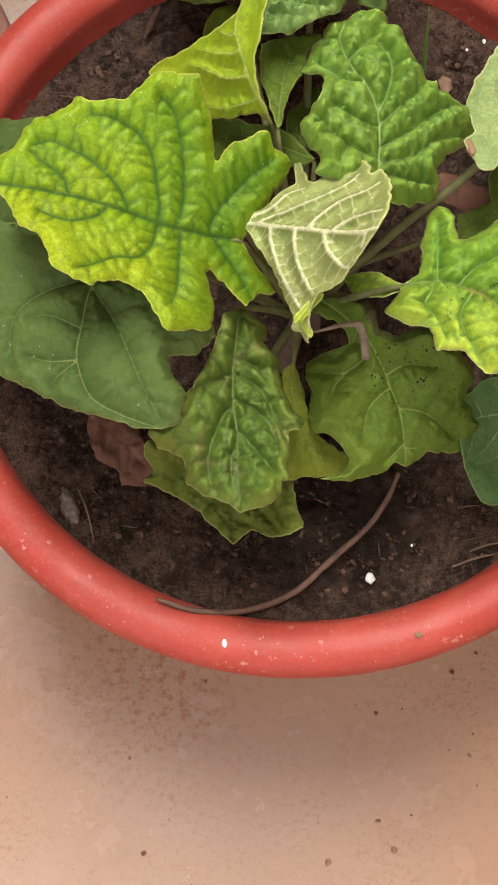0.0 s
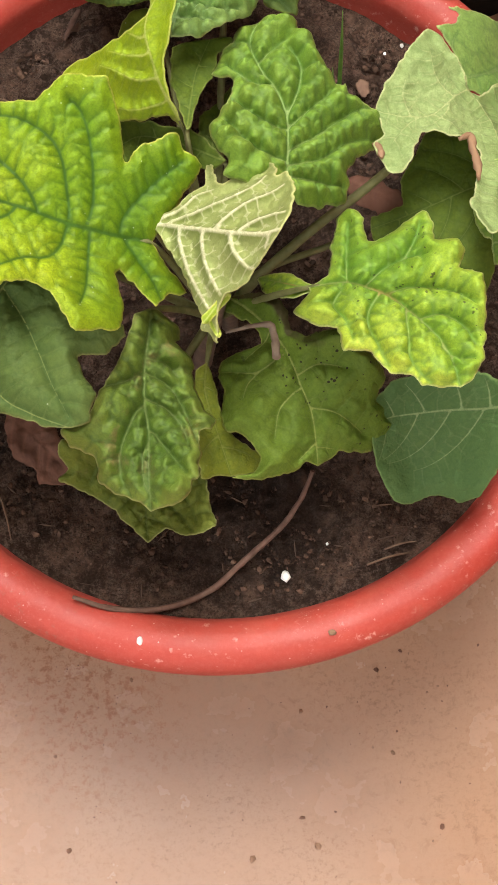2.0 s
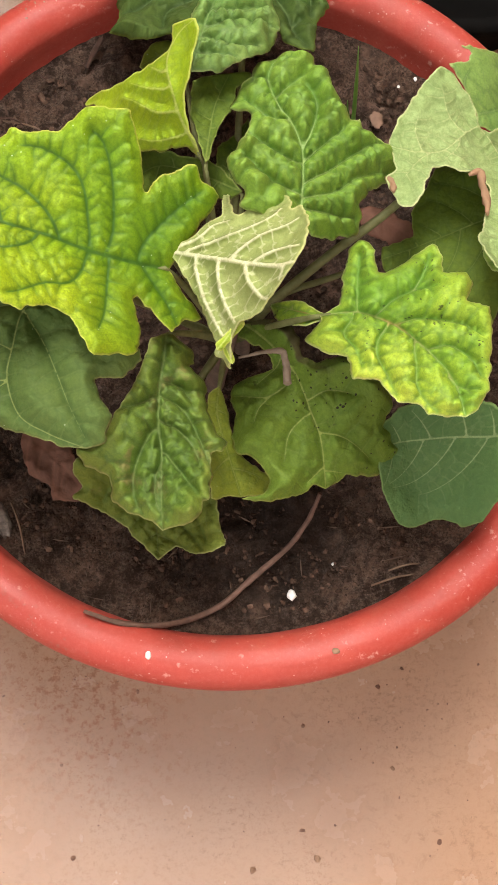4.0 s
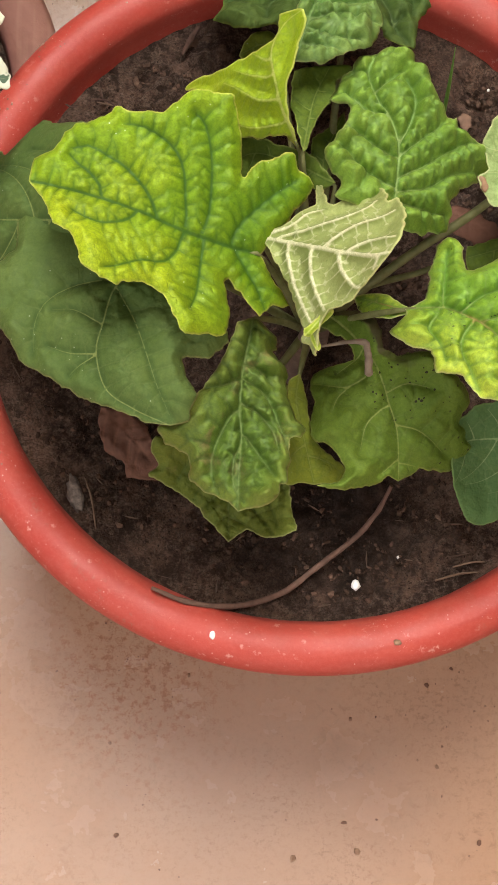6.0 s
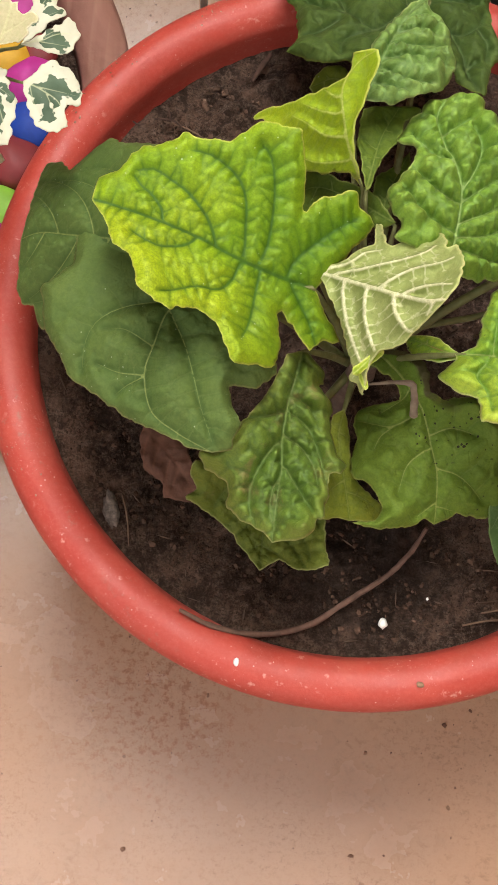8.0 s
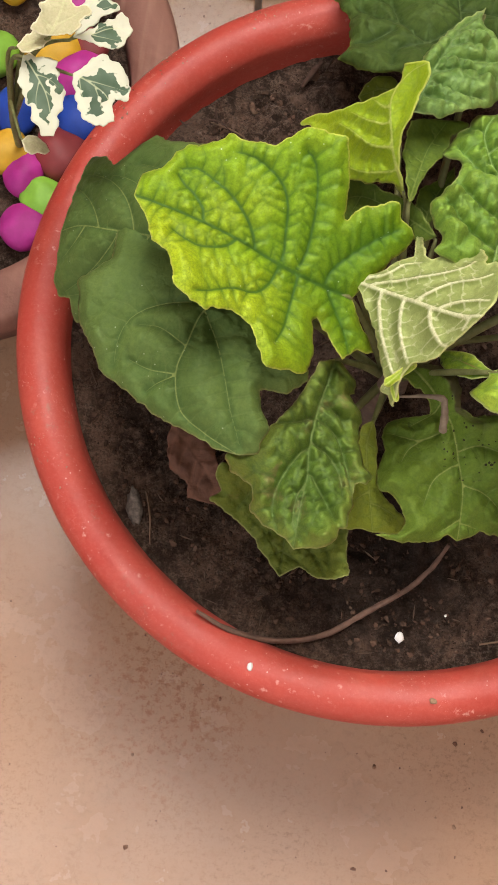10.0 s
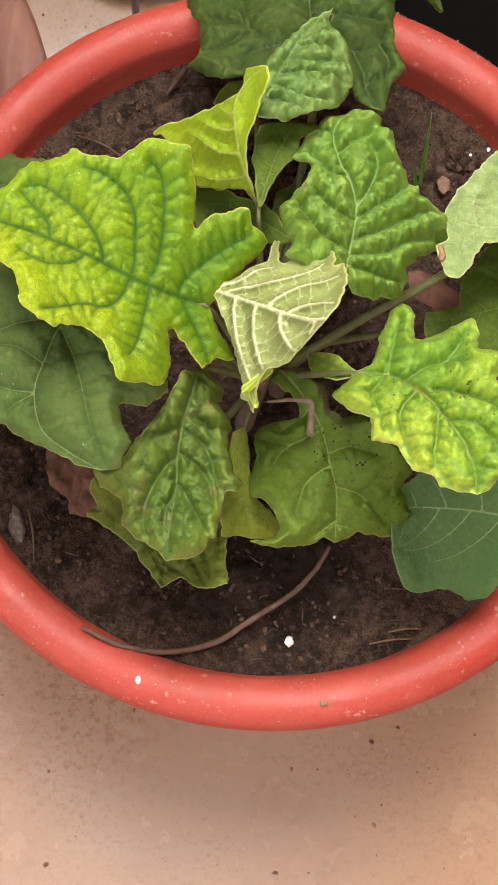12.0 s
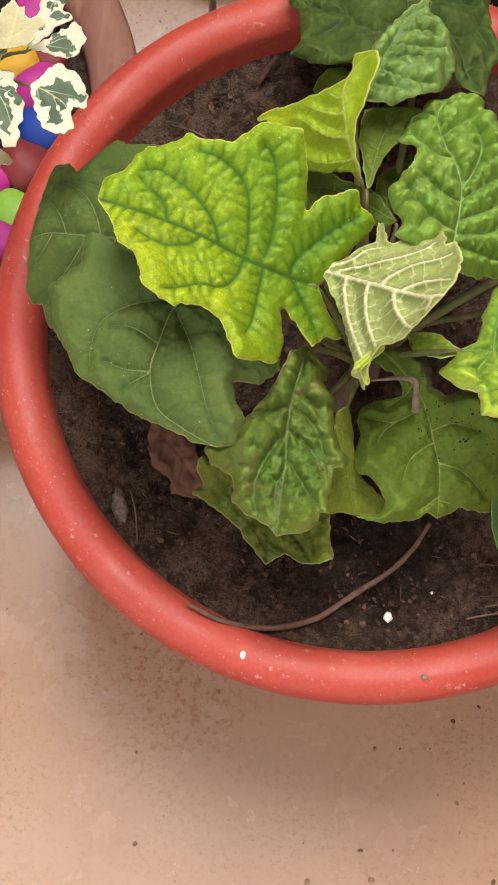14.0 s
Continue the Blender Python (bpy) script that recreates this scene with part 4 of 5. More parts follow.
SHAPE["l12"] = dict(
    base=(0.0076, 0.0834), heading=92.9, length=0.0792, lift=(0.3066, -0.0371, 0.0020, -0.0155, -0.0228, -0.0179),
    rib=[(0, 0), (31, 1), (66, 1), (100, 0)],
    left=[(-12, 18), (4, 35), (3, 48), (8, 56), (12, 60), (15, 67), (20, 63), (24, 60), (36, 60), (50, 60), (60, 65), (79, 68), (109, 62), (116, 29)],
    right=[(-1, -18), (-9, -21), (-13, -27), (-15, -34), (-6, -36), (2, -38), (8, -43), (12, -47), (17, -46), (26, -43), (40, -43), (59, -45), (65, -46), (66, -61), (57, -68), (58, -71), (72, -69), (86, -44), (103, -24)],
    laterals=[[(45, 2), (28, 19), (35, 27), (43, 34), (49, 45), (56, 54)], [(43, 34), (62, 37)], [(28, 18), (22, 35), (10, 39)], [(37, 38), (29, 49), (27, 57)], [(41, 0), (24, -19), (28, -33), (40, -39)], [(28, -33), (18, -38), (7, -36)], [(23, -20), (11, -24), (-1, -26), (-11, -31)], [(0, -25), (6, -31)], [(55, -1), (50, -20), (47, -36)], [(66, 1), (78, 24), (92, 50)], [(70, 0), (84, -18), (90, -34)]])
SHAPE["l15"] = dict(
    base=(0.0027, 0.0210), heading=164.1, length=0.0424, lift=(0.2956, -0.0153, -0.0252, 0.0107, 0.0052, 0.0006),
    rib=[(0, 0), (43, -10), (79, -12), (100, 0)],
    left=[(23, -17), (55, -25), (77, -24), (104, -18)],
    right=[(9, 7), (30, 9), (58, 12), (92, 15)])
SHAPE["l16"] = dict(
    base=(-0.0017, 0.0273), heading=70.2, length=0.0317, lift=(0.2863, 0.0021, 0.0057, -0.0064, -0.0063, -0.0004),
    rib=[(0, 0), (31, 5), (100, 0)],
    left=[(18, 22), (41, 28), (63, 15)],
    right=[(15, -5), (50, -7), (82, -7)])
SHAPE["l17"] = dict(
    base=(-0.0157, 0.0883), heading=-178.2, length=0.0183, lift=(0.2700, 0.0000, 0.0000, -0.0000, -0.0000, -0.0000),
    rib=[(0, 0), (41, -25), (100, 0)],
    left=[(16, -56), (56, -58), (82, -37)],
    right=[(26, 23), (79, 27)])
SHAPE["curl"] = dict(
    base=(-0.0039, -0.0408), heading=-139.6, length=0.0140, lift=(0.3296, -0.0057, -0.0033, -0.0002, -0.0003, 0.0004),
    rib=[(0, 0), (35, -4), (70, -1), (100, 0)],
    left=[(13, -8), (49, -11), (75, -12), (91, -14)],
    right=[(3, 9), (29, 12), (63, 11), (91, 12)])
SHAPE["curl_low"] = dict(
    base=(-0.0113, -0.0452), heading=-74.1, length=0.0095, lift=(0.3209, -0.0040, 0.0018, 0.0000, 0.0002, -0.0000),
    rib=[(0, 0), (43, -2), (100, 0)],
    left=[(5, 17), (44, 17), (91, 14)],
    right=[(4, -15), (49, -17), (89, -9)])
SHAPE["l4t"] = dict(
    base=(0.1332, 0.0736), heading=-151.6, length=0.0799, lift=(0.2522, 0.0942, -0.0577, -0.0526, 0.0783, 0.0172),
    rib=[(0, 0), (5, 0), (29, 7), (100, 0)],
    left=[(2, 28), (28, 27), (35, 22), (43, 16), (46, 13)],
    right=[(-43, -18), (-7, -16), (5, -16), (11, -20), (22, -24), (32, -28), (28, -23), (33, -20), (44, -22), (44, -10), (44, 0), (47, 9)],
    laterals=[[(11, 2), (5, -8), (5, -16)], [(30, 8), (11, 7)], [(45, -2), (42, -11), (34, -16)]])

KIND = dict(
    l1=("mottled", dict(puff=0.003, ridge=0.004, quilt=0.0024, rung=0.011, ladder=0.0048, keel=0.12, cells=220, label="yellow-green leaf with dark green veins")),
    l2=("plain", dict(ripple=0.002, puff=0.0045, ridge=0.005, quilt=0.0016, ladder=0.0065, rung=0.012, keel=-0.04, label="dull dark green broad leaf")),
    l10=("plain", dict(ladder=0.0065, veins=4, puff=0.0036, ridge=0.006, quilt=0.0016, label="dull olive green leaf")),
    pale=("under", dict(puff=-0.005, ridge=0.0022, quilt=-0.002, ladder=0.0044, rung=0.0042, ripple=0.002, keel=-0.25, cells=300, tooth=0.001, label="folded young leaf showing its pale underside")),
    curl=("yellow", dict(veins=1, puff=0.0004, quilt=0.0, label="yellow-green curled tip of the young leaf")),
    curl_low=("yellow", dict(veins=1, puff=0.0004, quilt=0.0, label="yellow-green curled tip of the young leaf")),
    l3=("fresh", dict(swell=0.0024, puff=0.0075, ridge=0.0036, quilt=0.0068, ladder=0.0066, rung=0.012, ripple=0.0035, cells=150, label="fresh green strongly puckered leaf")),
    l5=("bright", dict(swell=0.002, rung=0.01, ladder=0.0055, puff=0.0065, ridge=0.003, quilt=0.0046, keel=0.1, label="bright green leaf with yellow margin and insect bites")),
    l5b=("bright", dict(veins=2, puff=0.0006)),
    l7=("eaten", dict(puff=0.005, ridge=0.005, quilt=0.0026, ladder=0.007, keel=0.1, ripple=0.002, label="green leaf peppered with dark insect holes")),
    l7b=("olive", dict(veins=3, puff=0.001)),
    l6=("rough", dict(swell=0.0022, ladder=0.006, puff=0.007, ridge=0.0034, quilt=0.0065, rung=0.01, keel=0.15, ripple=0.002, cells=160, label="puckered green leaf with brown scorched spots")),
    l8=("dull", dict(veins=4, puff=0.005, ridge=0.005, quilt=0.0035, ripple=0.002, label="olive green leaf with jagged tip")),
    l9=("bluish", dict(veins=4, puff=0.0025, ridge=0.006, quilt=0.0006, label="smooth bluish dark green leaf")),
    l4=("grey", dict(veins=5, puff=-0.0016, quilt=-0.0016, ladder=0.0042, rung=0.007, ripple=0.003, label="curled leaf showing its greyish green underside")),
    l4t=("cool", dict(puff=0.002, ridge=0.006, quilt=0.0005, ladder=0.006, label="smooth green half of the curled leaf")),
    l4c=("fresh", dict(veins=3, puff=0.0016)),
    l14=("shade", dict(veins=4, puff=0.001)),
    l13=("yellow", dict(rung=0.006, ladder=0.0035, puff=-0.003, ridge=0.003, quilt=-0.0016, label="upright folded yellow-green young leaf")),
    l13r=("shade", dict(veins=3, puff=0.001)),
    l11=("cool", dict(swell=0.0022, veins=5, puff=0.0065, ridge=0.0036, quilt=0.0068, ladder=0.0062, rung=0.01, ripple=0.003, cells=150, label="fresh green puckered leaf")),
    l12=("deep", dict(keel=0.05, veins=4, puff=0.009, ridge=0.006, quilt=0.002, rung=0.013, ladder=0.008, ripple=0.003, label="large dull green leaf with pointed lobes")),
    l15=("shade", dict(veins=3, puff=0.001)),
    l16=("shade", dict(veins=3, puff=0.001)),
    l17=("olive", dict(veins=2, puff=0.0006)),
)
for i, (key, (mk, opt)) in enumerate(KIND.items()):
    made, line = leaf("leaf", LEAF[mk], parent=plant, seed=i + 3, **SHAPE[key], **opt)
    if key in ("l4", "l4t", "l4c", "l14", "l5b", "l9", "curl", "curl_low"):
        continue
    b = Vector(line[0])
    foot = Vector((-0.004 + 0.08 * b.x, -0.022 + 0.08 * b.y, 0.236))
    bend = (b + foot) / 2 + Vector((0, 0, 0.004))
    inward = Vector(line[4]) - Vector((0, 0, 0.0012))
    part("petiole", tube([foot, bend, b - Vector((0, 0, 0.001)), inward], [0.0022, 0.0017, 0.0014, 0.0007], 16, 8, seed=i), GREEN_STEM, made)
# the thick stalks
part("stem", tube([(-0.011, -0.037, 0.19), (-0.008, -0.032, 0.225), (-0.003, -0.024, 0.262)], [0.0046, 0.004, 0.003], 18, 12), BROWN_STEM, plant, "brown woody main stem")
part("stem", tube([(0.004, -0.02, 0.19), (0.002, -0.018, 0.23), (-0.004, -0.01, 0.28)], [0.004, 0.0034, 0.0026], 18, 12), BROWN_STEM, plant, "brown woody main stem")
part("stalk", tube([(0.002, -0.022, 0.236), (0.0149, -0.0141, 0.255), (0.0389, 0.0019, 0.262), (0.0618, 0.0157, 0.266), (0.078, 0.027, 0.27)], [0.0024, 0.0022, 0.002, 0.002, 0.0016], 22, 12), GREEN_STEM, plant, "long green-brown leaf stalk")
part("stalk", tube([(0.004, -0.018, 0.232), (0.0173, -0.0097, 0.246), (0.0446, -0.0036, 0.252), (0.055, -0.002, 0.27)], [0.0018, 0.0016, 0.0014, 0.001], 18, 10), GREEN_STEM, plant, "thin green-brown leaf stalk")
part("broken_stalk", tube([(-0.003, -0.0413, 0.272), (0.006, -0.0412, 0.278), (0.0138, -0.0420, 0.281), (0.0148, -0.0460, 0.281), (0.0150, -0.0560, 0.283)], [0.0006, 0.0008, 0.0011, 0.0014, 0.0016], 24, 10, 0.5), DRY, plant, "dry bent broken leaf stalk")

for pts in ([(0.0938, 0.0205, 0.2997), (0.0984, 0.0221, 0.2971), (0.0986, 0.0167, 0.2992), (0.0984, 0.0103, 0.3024), (0.0985, 0.0067, 0.3043), (0.0973, 0.0006, 0.3084)],
            [(0.0598, 0.0212, 0.3003), (0.0616, 0.0195, 0.3014), (0.0621, 0.017, 0.3024), (0.0618, 0.0141, 0.3034)]):
    part("withered_edge", tube(pts, [0.0006, 0.0015, 0.0011, 0.0016, 0.0007], 30, 8, 0.8, 5), LEAF["dry"], plant, "crisp brown curled leaf edge")

# ---- things lying on the soil ----
stick = tagged(part("twig", tube([(0.0294, -0.094, 0.232), (0.0237, -0.1042, 0.222), (0.0151, -0.1137, 0.212), (-0.0016, -0.1257, 0.204), (-0.016, -0.1359, 0.2012), (-0.0314, -0.1411, 0.2012), (-0.0464, -0.1423, 0.206), (-0.061, -0.1402, 0.212), (-0.0752, -0.1344, 0.216)], [0.0009, 0.0011, 0.0012, 0.0013, 0.0014, 0.0014, 0.0014, 0.0013, 0.0008], 60, 12, 0.3), TWIG), "long curved brown dry twig lying on the soil", "twig")
dead_shape = dict(rib=[(0, 0), (50, 4), (100, 0)], left=[(10, -12), (35, -26), (60, -20), (72, -27), (90, -10)], right=[(15, 14), (45, 24), (58, 17), (75, 20), (92, 8)])
d, _ = leaf("dead_leaf", LEAF["dead"], base=(-0.097, -0.052), heading=-50, length=0.044, lift=(0.206, 0.01, 0.0, -0.014, 0, -0.02), seed=31, puff=0.001, ripple=0.004, **dead_shape)
tagged(d, "brown withered leaf lying on the dark soil", "dead leaf")
d, _ = leaf("dead_leaf", LEAF["dead"], base=(0.055, 0.026), heading=-35, length=0.03, lift=(0.248, 0.004, 0.0, 0, 0, -0.01), seed=33, puff=0.0004, ripple=0.001, **dead_shape)
tagged(d, "small brown withered leaf hanging between green leaves", "dead leaf")
d, _ = leaf("dead_leaf", LEAF["dry"], base=(0.012, 0.083), heading=10, length=0.03, lift=(0.236, 0.004, 0.0, 0, 0, -0.01), seed=35, puff=0.0004, ripple=0.002, **dead_shape)
tagged(d, "small reddish dry leaf under the green leaves", "dead leaf")
tagged(part("white_stone", blob(0.0023, (0.9, 1.1, 0.6), 2, 0.3, 3), WHITE), "small white stone lying on dark soil", "stone").location = (0.016, -0.1335, 0.1985)
tagged(part("white_chip", blob(0.0016, (0.8, 1.2, 0.7), 2, 0.3, 4), WHITE), "tiny white chip stuck on the red rim", "chip").location = (-0.0492, -0.1555, 0.2155)
for x, y, r, k in ((0.0979, 0.1064, 0.0009, 5), (0.0891, 0.1025, 0.0007, 6), (0.0355, -0.1215, 0.0006, 7)):
    g = tagged(part("grit", blob(r, (1, 1.2, 0.7), 2, 0.3, k), WHITE), "bit of white grit lying on dark soil", "grit", "grit on the soil")
    g.location = (x, y, soil_z(x, y) + 0.0025)
g = tagged(part("tan_flake", blob(0.0036, (0.8, 1.2, 0.3), 3, 0.5, 8, 2.2), TAN), "tan dry leaf flake lying on soil", "flake")
g.location = (0.0763, 0.0847, 0.2)
g = tagged(part("bark_chip", blob(0.0066, (0.5, 1.25, 0.35), 3, 0.5, 9, 2.0), BARK), "pale grey lichen-covered bark chip on the soil", "bark chip")
g.location, g.rotation_euler = (-0.1088, -0.0905, 0.2), (0, 0, radians(10))
for k, (p, q, r) in enumerate((((0.0516, -0.1325, 0.2), (0.0705, -0.129, 0.2005), 0.0009), ((0.060, -0.1265, 0.2), (0.0745, -0.1245, 0.2005), 0.0008), ((-0.1045, -0.083, 0.2), (-0.1, -0.106, 0.2), 0.0008), ((-0.098, 0.098, 0.195), (-0.077, 0.088, 0.2), 0.0007))):
    m = tuple((a + b) / 2 + 0.0008 for a, b in zip(p, q))
    tagged(part("straw", tube([p, m, q], [r * 0.55, r * 0.7, r * 0.4], 10, 6, 0.2, k), STRAW), "short dry straw lying on the soil", "straw", "straws on the soil")
for k, (pts, r) in enumerate((([(0.0654, 0.0841, 0.195), (0.0627, 0.0884, 0.235), (0.0602, 0.0923, 0.267)], 0.0011), ([(0.064, 0.084, 0.195), (0.061, 0.0845, 0.212), (0.0595, 0.085, 0.226)], 0.001))):
    bl = part("grass_blade", tube(pts, [r, r * 0.9, r * 0.12], 14, 6), GRASS)
    tagged(bl, "thin green grass blade sprouting from the soil", "grass blade", "grass in the pot")
tagged(part("stick", tube([(-0.0491, 0.134, 0.2), (-0.0535, 0.1266, 0.2), (-0.0574, 0.1192, 0.2)], [0.0012, 0.0015, 0.0009], 14, 8, 0.4, 3), ROOT), "short thick brown stick lying on the soil", "stick")
for k, pts in enumerate(([(-0.1026, 0.0974, 0.2), (-0.0967, 0.0971, 0.2), (-0.0926, 0.0965, 0.2), (-0.0881, 0.0928, 0.2)],
                           [(-0.0964, 0.103, 0.201), (-0.0957, 0.0999, 0.201), (-0.0947, 0.0968, 0.201)],
                           [(-0.0794, 0.118, 0.2), (-0.0768, 0.1155, 0.2), (-0.0742, 0.1168, 0.2)],
                           [(-0.1126, 0.0951, 0.2), (-0.1098, 0.0936, 0.2), (-0.1064, 0.0946, 0.2)])):
    tagged(part("dry_root", tube(pts, [0.0003, 0.0006, 0.0005, 0.0002], 16, 6, 0.3, k), ROOT), "thin curled dry root lying on the soil", "root", "dry roots on the soil")
rng = np.random.default_rng(12)
bits = []
for _ in range(140):
    a, r = rng.uniform(0, 6.283), 0.15 * math.sqrt(rng.uniform(0, 1))
    x, y, h, ln = r * math.cos(a), r * math.sin(a), rng.uniform(0, 3.14), rng.uniform(0.002, 0.006)
    bits.append((x, y, h, ln))
bmb = bmesh.new()
for x, y, h, ln in bits:
    dx, dy, w, z = math.cos(h) * ln, math.sin(h) * ln, 0.00045, soil_z(x, y) + 0.001
    quad = [bmb.verts.new(p) for p in ((x - dx, y - dy, z), (x, y, z + 0.002 + w), (x + dx, y + dy, z + 0.001), (x - dy / ln * w, y + dx / ln * w, z + 0.0003), (x + dy / ln * w, y - dx / ln * w, z + 0.0003))]
    for f in ((0, 4, 1), (0, 1, 3), (1, 4, 2), (1, 2, 3), (0, 3, 4), (2, 4, 3)):
        bmb.faces.new([quad[k] for k in f])
tagged(part("soil_fibres", bmb, STRAW), "fine dry plant fibres strewn over the soil", "fibres", kind="stuff")

# ---- crumbs on the rim ----
rng = np.random.default_rng(8)
rows = []
for _ in range(460):
    a = rng.choice([2.35, 2.1, 2.0, 1.25, 1.1, 1.0, 2.6, 3.6]) + rng.normal(0, 0.045)
    b = rng.uniform(0.2, 2.4)
    rows.append(((RC + RR * 1.02 * math.cos(b)) * math.cos(a), (RC + RR * 1.02 * math.cos(b)) * math.sin(a), RZ + RR * 1.0 * math.sin(b), 0.00015 + 0.0005 * rng.uniform() ** 3))
tagged(scatter("rim_dirt", rows, DUST, 9, 0.4), "brown crumbs of dirt stuck on the rim", "dirt", kind="stuff")
g = tagged(part("dirt_lump", blob(0.0014, (1.2, 0.9, 0.6), 2, 0.4, 12), DIRT), "small brown lump of dirt on the rim", "dirt")
g.location = (0.0315, -0.1605, 0.2155)

# ---- dirt on the floor ----
spots = ((0.033, -0.192, 0.0016), (0.081, -0.22, 0.0013), (-0.002, -0.268, 0.0016), (-0.103, -0.202, 0.0012), (0.034, -0.265, 0.0017), (0.077, -0.174, 0.0019), (0.103, -0.262, 0.0018),
         (-0.1, -0.252, 0.0018), (-0.058, -0.165, 0.0013), (0.027, -0.249, 0.0014), (-0.1324, -0.1612, 0.001), (0.092, -0.165, 0.0012))
rows = [(x, y, 0.0004, r) for x, y, r in spots]
rng = np.random.default_rng(21)
for _ in range(330):
    k = rng.uniform()
    if k < 0.2:
        x, y, r = rng.normal(-0.078, 0.028), rng.normal(-0.16, 0.02), rng.uniform(0.00015, 0.0005)
    elif k < 0.28:
        x, y, r = rng.normal(0.085, 0.03), rng.normal(-0.2, 0.04), rng.uniform(0.0003, 0.0008)
    else:
        x, y, r = rng.uniform(-0.25, 0.25), rng.uniform(-0.36, -0.12), 0.0002 + 0.0006 * rng.uniform() ** 3
    rows.append((x, y, 0.0002, r))
for _ in range(24):
    rows.append((rng.normal(-0.135, 0.02), rng.normal(0.24, 0.02), 0.0004, rng.uniform(0.0003, 0.0011)))
tagged(scatter("floor_dirt", rows, DIRT, 22, 0.35), "dark specks of dirt scattered on the floor", "dirt", kind="stuff")

# ---- the planter with coloured pebbles ----
PC = Vector((-0.2465, 0.1135, 0))
planter = tagged(new("clay_planter"), "weathered brown clay planter with a broad flat rim", "planter")
planter.location = PC
part("body", spin([(0.0, 0.01), (0.085, 0.01), (0.088, 0.0), (0.094, 0.0), (0.118, 0.14), (0.116, 0.142), (0.104, 0.142), (0.09, 0.02), (0.0, 0.02)], 96, 0.01), CLAY, planter)
part("rim", spin([(0.118, 0.138), (0.1305, 0.14), (0.1325, 0.146), (0.132, 0.162), (0.129, 0.167), (0.112, 0.1675), (0.107, 0.163), (0.1045, 0.14), (0.118, 0.138)], 128, 0.012), CLAY, planter, "broad weathered clay rim with pale streaks")
bm = spin([(0.106, 0.146), (0.05, 0.149), (0.001, 0.15)], 64, 0.02)
s2 = tagged(part("planter_soil", bm, SOIL), "dark soil under the coloured pebbles", "soil", kind="stuff")
s2.location = PC
PEB = dict(yellow=(0.75, 0.42, 0.02), pink=(0.55, 0.03, 0.3), blue=(0.01, 0.06, 0.4), red=(0.26, 0.03, 0.03), lime=(0.3, 0.6, 0.06), cream=(0.6, 0.45, 0.3))
PEB = {k: plain_mat(k + "_pebble", tuple(0.75 * v for v in c), 0.6, 0.3, 90) for k, c in PEB.items()}
stones = [("yellow", -0.1808, 0.1389, 0.015), ("pink", -0.1677, 0.1282, 0.015), ("blue", -0.1641, 0.1076, 0.013), ("red", -0.171, 0.0861, 0.0145), ("lime", -0.1764, 0.0621, 0.0115), ("pink", -0.1835, 0.047, 0.012), ("pink", -0.1885, 0.0746, 0.011), ("yellow", -0.1995, 0.084, 0.012), ("pink", -0.1735, 0.168, 0.012), ("red", -0.165, 0.146, 0.010)]
rng = np.random.default_rng(41)
for _ in range(400):
    a, r = rng.uniform(0, 6.283), 0.09 * math.sqrt(rng.uniform(0, 1))
    x, y, q = PC.x + r * math.cos(a), PC.y + r * math.sin(a), rng.uniform(0.009, 0.0135)
    if all(math.hypot(x - o[1], y - o[2]) > 0.88 * (q + o[3]) for o in stones):
        stones.append((str(rng.choice(list(PEB))), x, y, q))
for k, (col, x, y, q) in enumerate(stones):
    p = tagged(part("pebble", blob(q, (1.1, 0.95, 0.75), 3, 0.2, k), PEB[col]), f"smooth {'magenta' if col == 'pink' else col} painted pebble lying in the clay planter", "pebble", "painted pebbles")
    p.location, p.rotation_euler = (x, y, 0.157), (rng.uniform(-0.2, 0.2), rng.uniform(-0.2, 0.2), rng.uniform(0, 3))
bush = tagged(new("variegated_plant"), "small plant with lobed green leaves edged in cream", "plant")
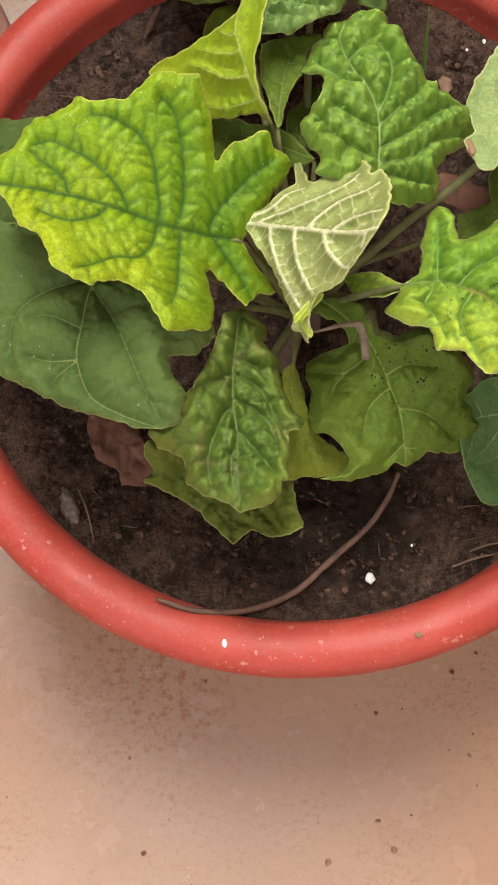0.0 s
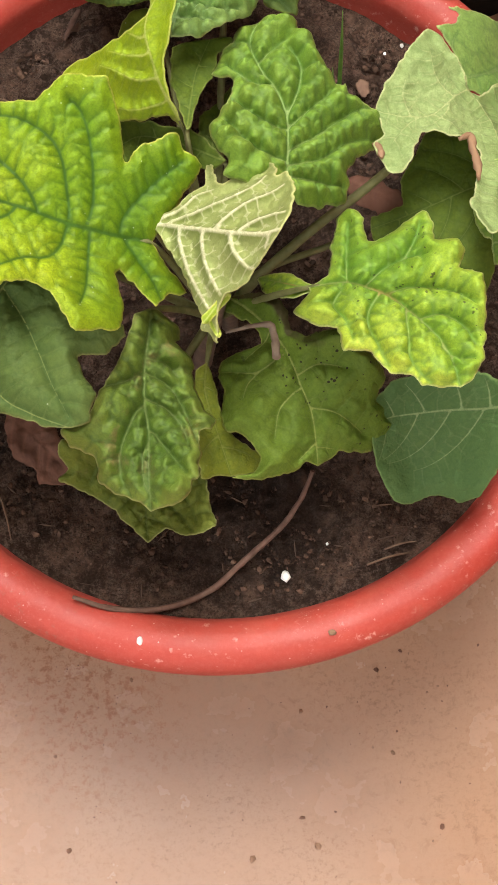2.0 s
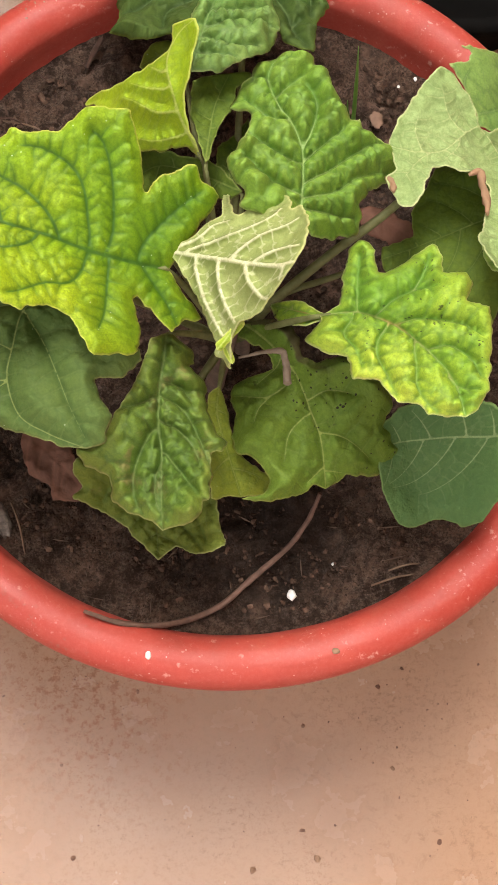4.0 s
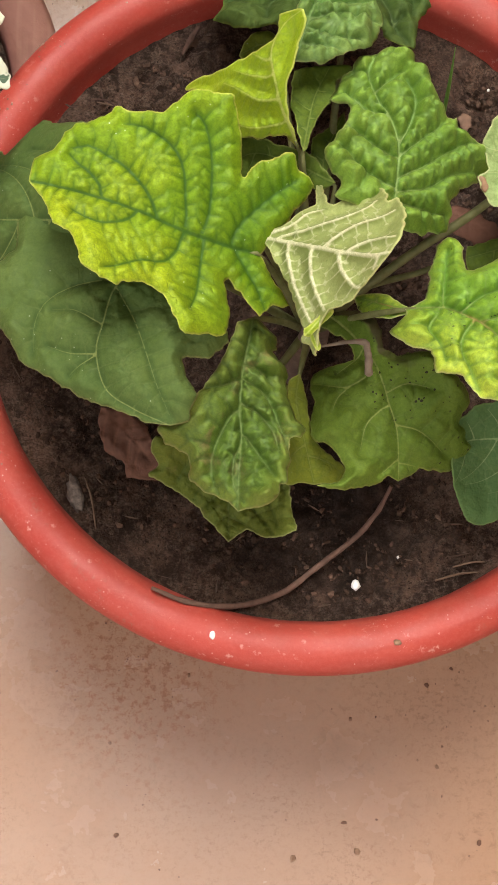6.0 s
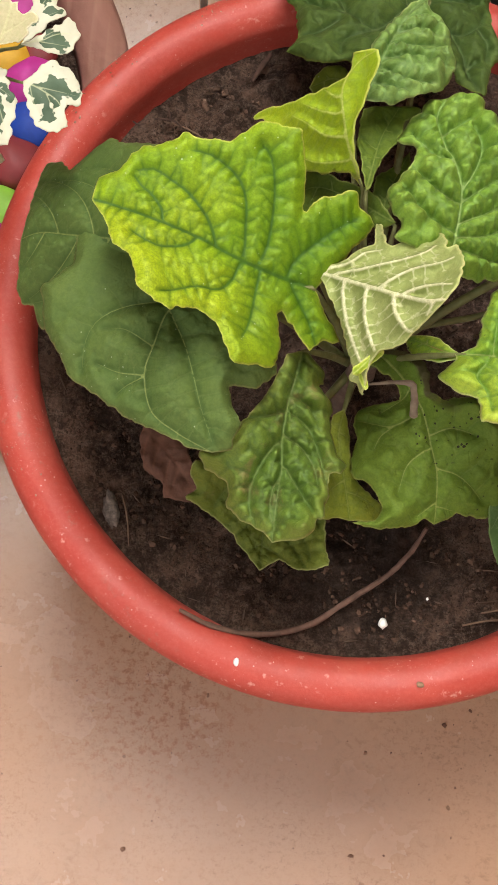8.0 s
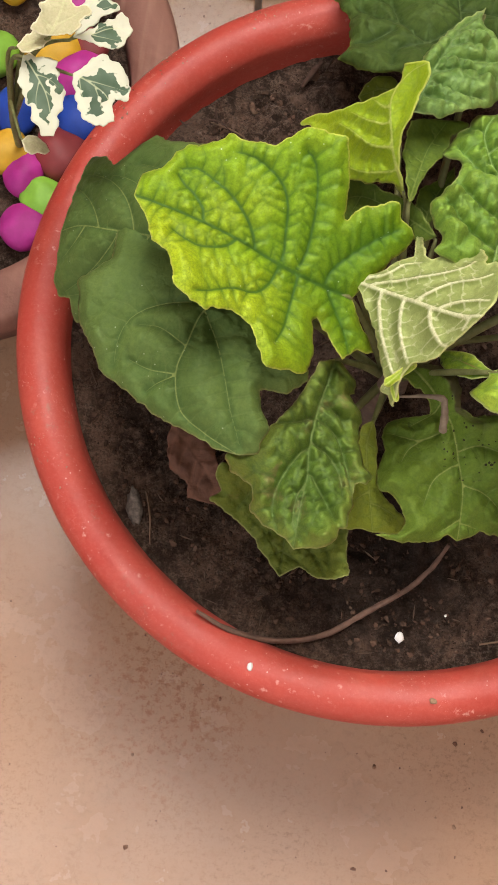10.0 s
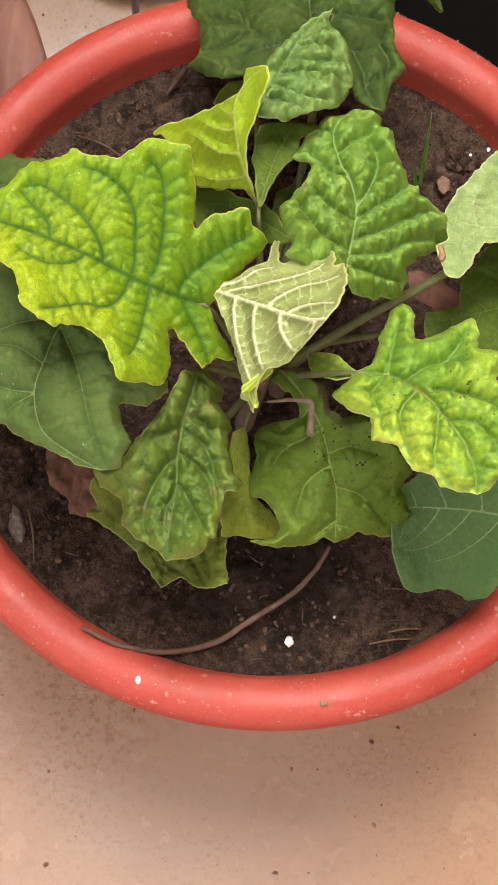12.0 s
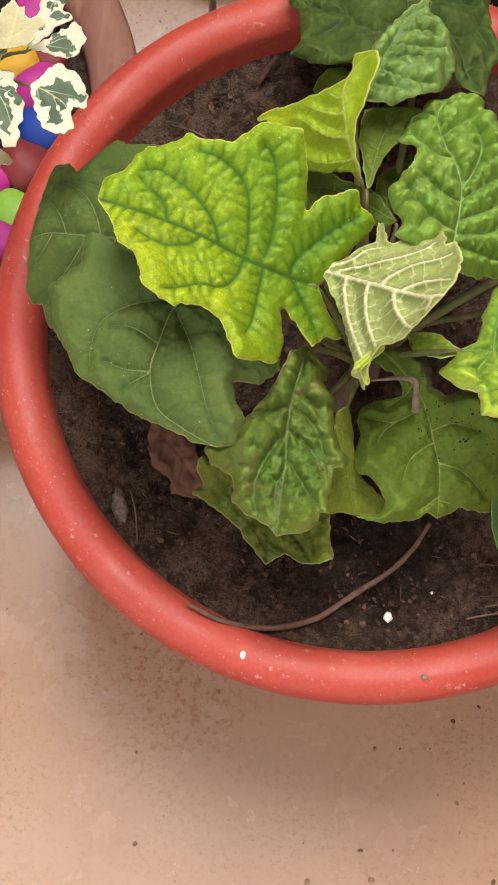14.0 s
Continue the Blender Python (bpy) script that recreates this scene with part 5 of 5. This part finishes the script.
FANS = (
    ("cream", dict(
        base=(-0.1470, 0.0541), heading=-41.9, length=0.0243, lift=(0.3350, -0.0030, 0.0000, 0.0000, 0.0000, 0.0080),
        rib=[(0, 0), (28, 10), (62, 16), (100, 0)],
        left=[(3, 13), (4, 28), (2, 41), (14, 57), (24, 60), (45, 64), (57, 59), (68, 59), (79, 52), (89, 40), (83, 30), (73, 23), (80, 14)],
        right=[(11, -11), (24, -17), (40, -26), (58, -33), (68, -33), (81, -31), (90, -23), (97, -20), (96, -8)],
        laterals=[[(9, 4), (21, 36), (33, 58)], [(20, 8), (50, 28), (79, 46)], [(12, 2), (34, -11), (58, -22)], [(36, 13), (60, 4), (86, -10)]])),
    ("cream", dict(
        base=(-0.1487, 0.0672), heading=19.8, length=0.0234, lift=(0.3380, -0.0030, 0.0000, 0.0000, 0.0000, 0.0080),
        rib=[(0, 0), (35, 1), (69, 7), (100, 0)],
        left=[(24, 7), (50, 18), (74, 26), (88, 31), (96, 23), (96, 12)],
        right=[(11, -5), (27, -14), (40, -25), (53, -30), (66, -28), (79, -27), (84, -17), (93, -10)],
        laterals=[[(16, 1), (52, 10), (87, 24)], [(27, 1), (54, -11), (77, -19)]])),
    ("cream", dict(
        base=(-0.1493, 0.0690), heading=69.0, length=0.0266, lift=(0.3340, -0.0030, 0.0000, 0.0000, 0.0000, 0.0080),
        rib=[(0, 0), (29, 3), (62, 2), (100, 0)],
        left=[(16, 3), (37, 11), (63, 15), (81, 19), (97, 13)],
        right=[(24, -11), (45, -21), (62, -31), (72, -35), (82, -30), (82, -18), (95, -15), (103, -6)],
        laterals=[[(21, 2), (47, 7), (79, 14)], [(34, 1), (57, -12), (76, -27)]])),
    ("cream", dict(
        base=(-0.1674, 0.0600), heading=-61.9, length=0.0339, lift=(0.3330, -0.0030, 0.0000, 0.0000, 0.0000, 0.0080),
        rib=[(0, 0), (30, 6), (58, 8), (100, 0)],
        left=[(8, 13), (14, 26), (22, 32), (28, 27), (37, 32), (45, 28), (58, 29), (65, 24), (75, 22), (81, 13), (89, 9)],
        right=[(27, -16), (54, -17), (66, -14), (79, -17), (86, -13), (96, -12)],
        laterals=[[(26, 5), (37, 17), (53, 26)], [(41, 7), (55, 12), (67, 22)], [(36, 6), (54, -4), (76, -10)]])),
    ("ivory", dict(
        base=(-0.1564, 0.0637), heading=72.6, length=0.0157, lift=(0.3450, 0.0050, 0.0000, 0.0000, 0.0000, 0.0080),
        rib=[(0, 0), (43, -3), (100, 0)],
        left=[(-6, 20), (-7, 48), (9, 48), (36, 37), (51, 48), (72, 34), (92, 30), (112, 22)],
        right=[(10, -25), (23, -49), (38, -67), (50, -59), (70, -75), (87, -61), (82, -42), (91, -21), (109, -13)],
        laterals=[[(16, -2), (27, 33)], [(24, -2), (51, -31), (76, -57)]])),
    ("ivory", dict(
        base=(-0.1691, 0.0602), heading=34.8, length=0.0138, lift=(0.3400, -0.0030, 0.0000, 0.0000, 0.0000, 0.0080),
        rib=[(0, 0), (44, -5), (100, 0)],
        left=[(32, 22), (66, 34), (91, 31), (113, 23), (119, 3)],
        right=[(6, -27), (36, -34), (62, -35), (75, -23), (97, -18)],
        laterals=[[(32, -3), (74, 1)]])),
    ("ivory", dict(
        base=(-0.1681, 0.0603), heading=7.5, length=0.0128, lift=(0.3280, -0.0030, 0.0000, 0.0000, 0.0000, 0.0080),
        rib=[(0, 0), (39, -4), (100, 0)],
        left=[(20, 22), (52, 11), (84, 11)],
        right=[(19, -25), (51, -25), (84, -16)],
        laterals=[[(26, -5), (64, -14)]])),
    ("ivory", dict(
        base=(-0.1666, 0.0341), heading=-9.8, length=0.0114, lift=(0.3100, -0.0030, 0.0000, 0.0000, 0.0000, 0.0080),
        rib=[(0, 0), (37, 6), (100, 0)],
        left=[(17, 25), (55, 27), (79, 20)],
        right=[(26, -35), (63, -29), (90, -17)],
        laterals=[[(37, 6), (71, -7)]])),
)
for k, (mk, shape) in enumerate(FANS):
    made, line = leaf("leaf", LEAF[mk], parent=bush, seed=60 + k, ladder=0.003, rung=0.004, puff=0.0006, quilt=0.0002, ripple=0.0012, wild=0.022, tooth=0.0013, step=0.0006, **shape)
    end = Vector(line[4]) - Vector((0, 0, 0.001))
    foot = Vector((-0.19, 0.085, 0.2))
    part("petiole", tube([foot, foot.lerp(end, 0.5) + Vector((0, 0, 0.03)), Vector(line[0]) - Vector((0, 0, 0.002)), end], [0.0013, 0.0012, 0.001, 0.0005], 20, 8, seed=k), GREEN_STEM, made)
part("stem", tube([(-0.192, 0.087, 0.14), (-0.19, 0.085, 0.2), (-0.184, 0.08, 0.26)], [0.002, 0.002, 0.0014], 14, 8), GREEN_STEM, bush)

# ---- behind the pot ----
# pot shape added where there is deep shade; its black is that shade
dark_fill = tagged(new("dark_filler"), "black pot shape added for the deep shade behind the red pot", "flower pot")
dark_fill.location = (0.15, 0.343, 0)
part("body", spin([(0.0, 0.005), (0.14, 0.005), (0.145, 0.0), (0.184, 0.13), (0.19, 0.132), (0.191, 0.142), (0.184, 0.143), (0.178, 0.13), (0.14, 0.02), (0.0, 0.02)], 96), BLACK, dark_fill)
saucer = tagged(part("saucer", spin([(0.0, 0.006), (0.055, 0.006), (0.06, 0.0), (0.066, 0.03), (0.062, 0.03), (0.054, 0.01), (0.0, 0.01)], 64), BLACK), "round black plastic plant saucer on the floor", "saucer")
saucer.location = (-0.092, 0.333, 0)
tagged(part("metal_rod", tube([(-0.086, 0.235, 0.0), (-0.086, 0.2345, 0.12), (-0.086, 0.234, 0.24)], [0.0022, 0.0022, 0.0022], 10, 12, 0.0), STEEL), "thin grey steel rod standing on the floor", "rod")
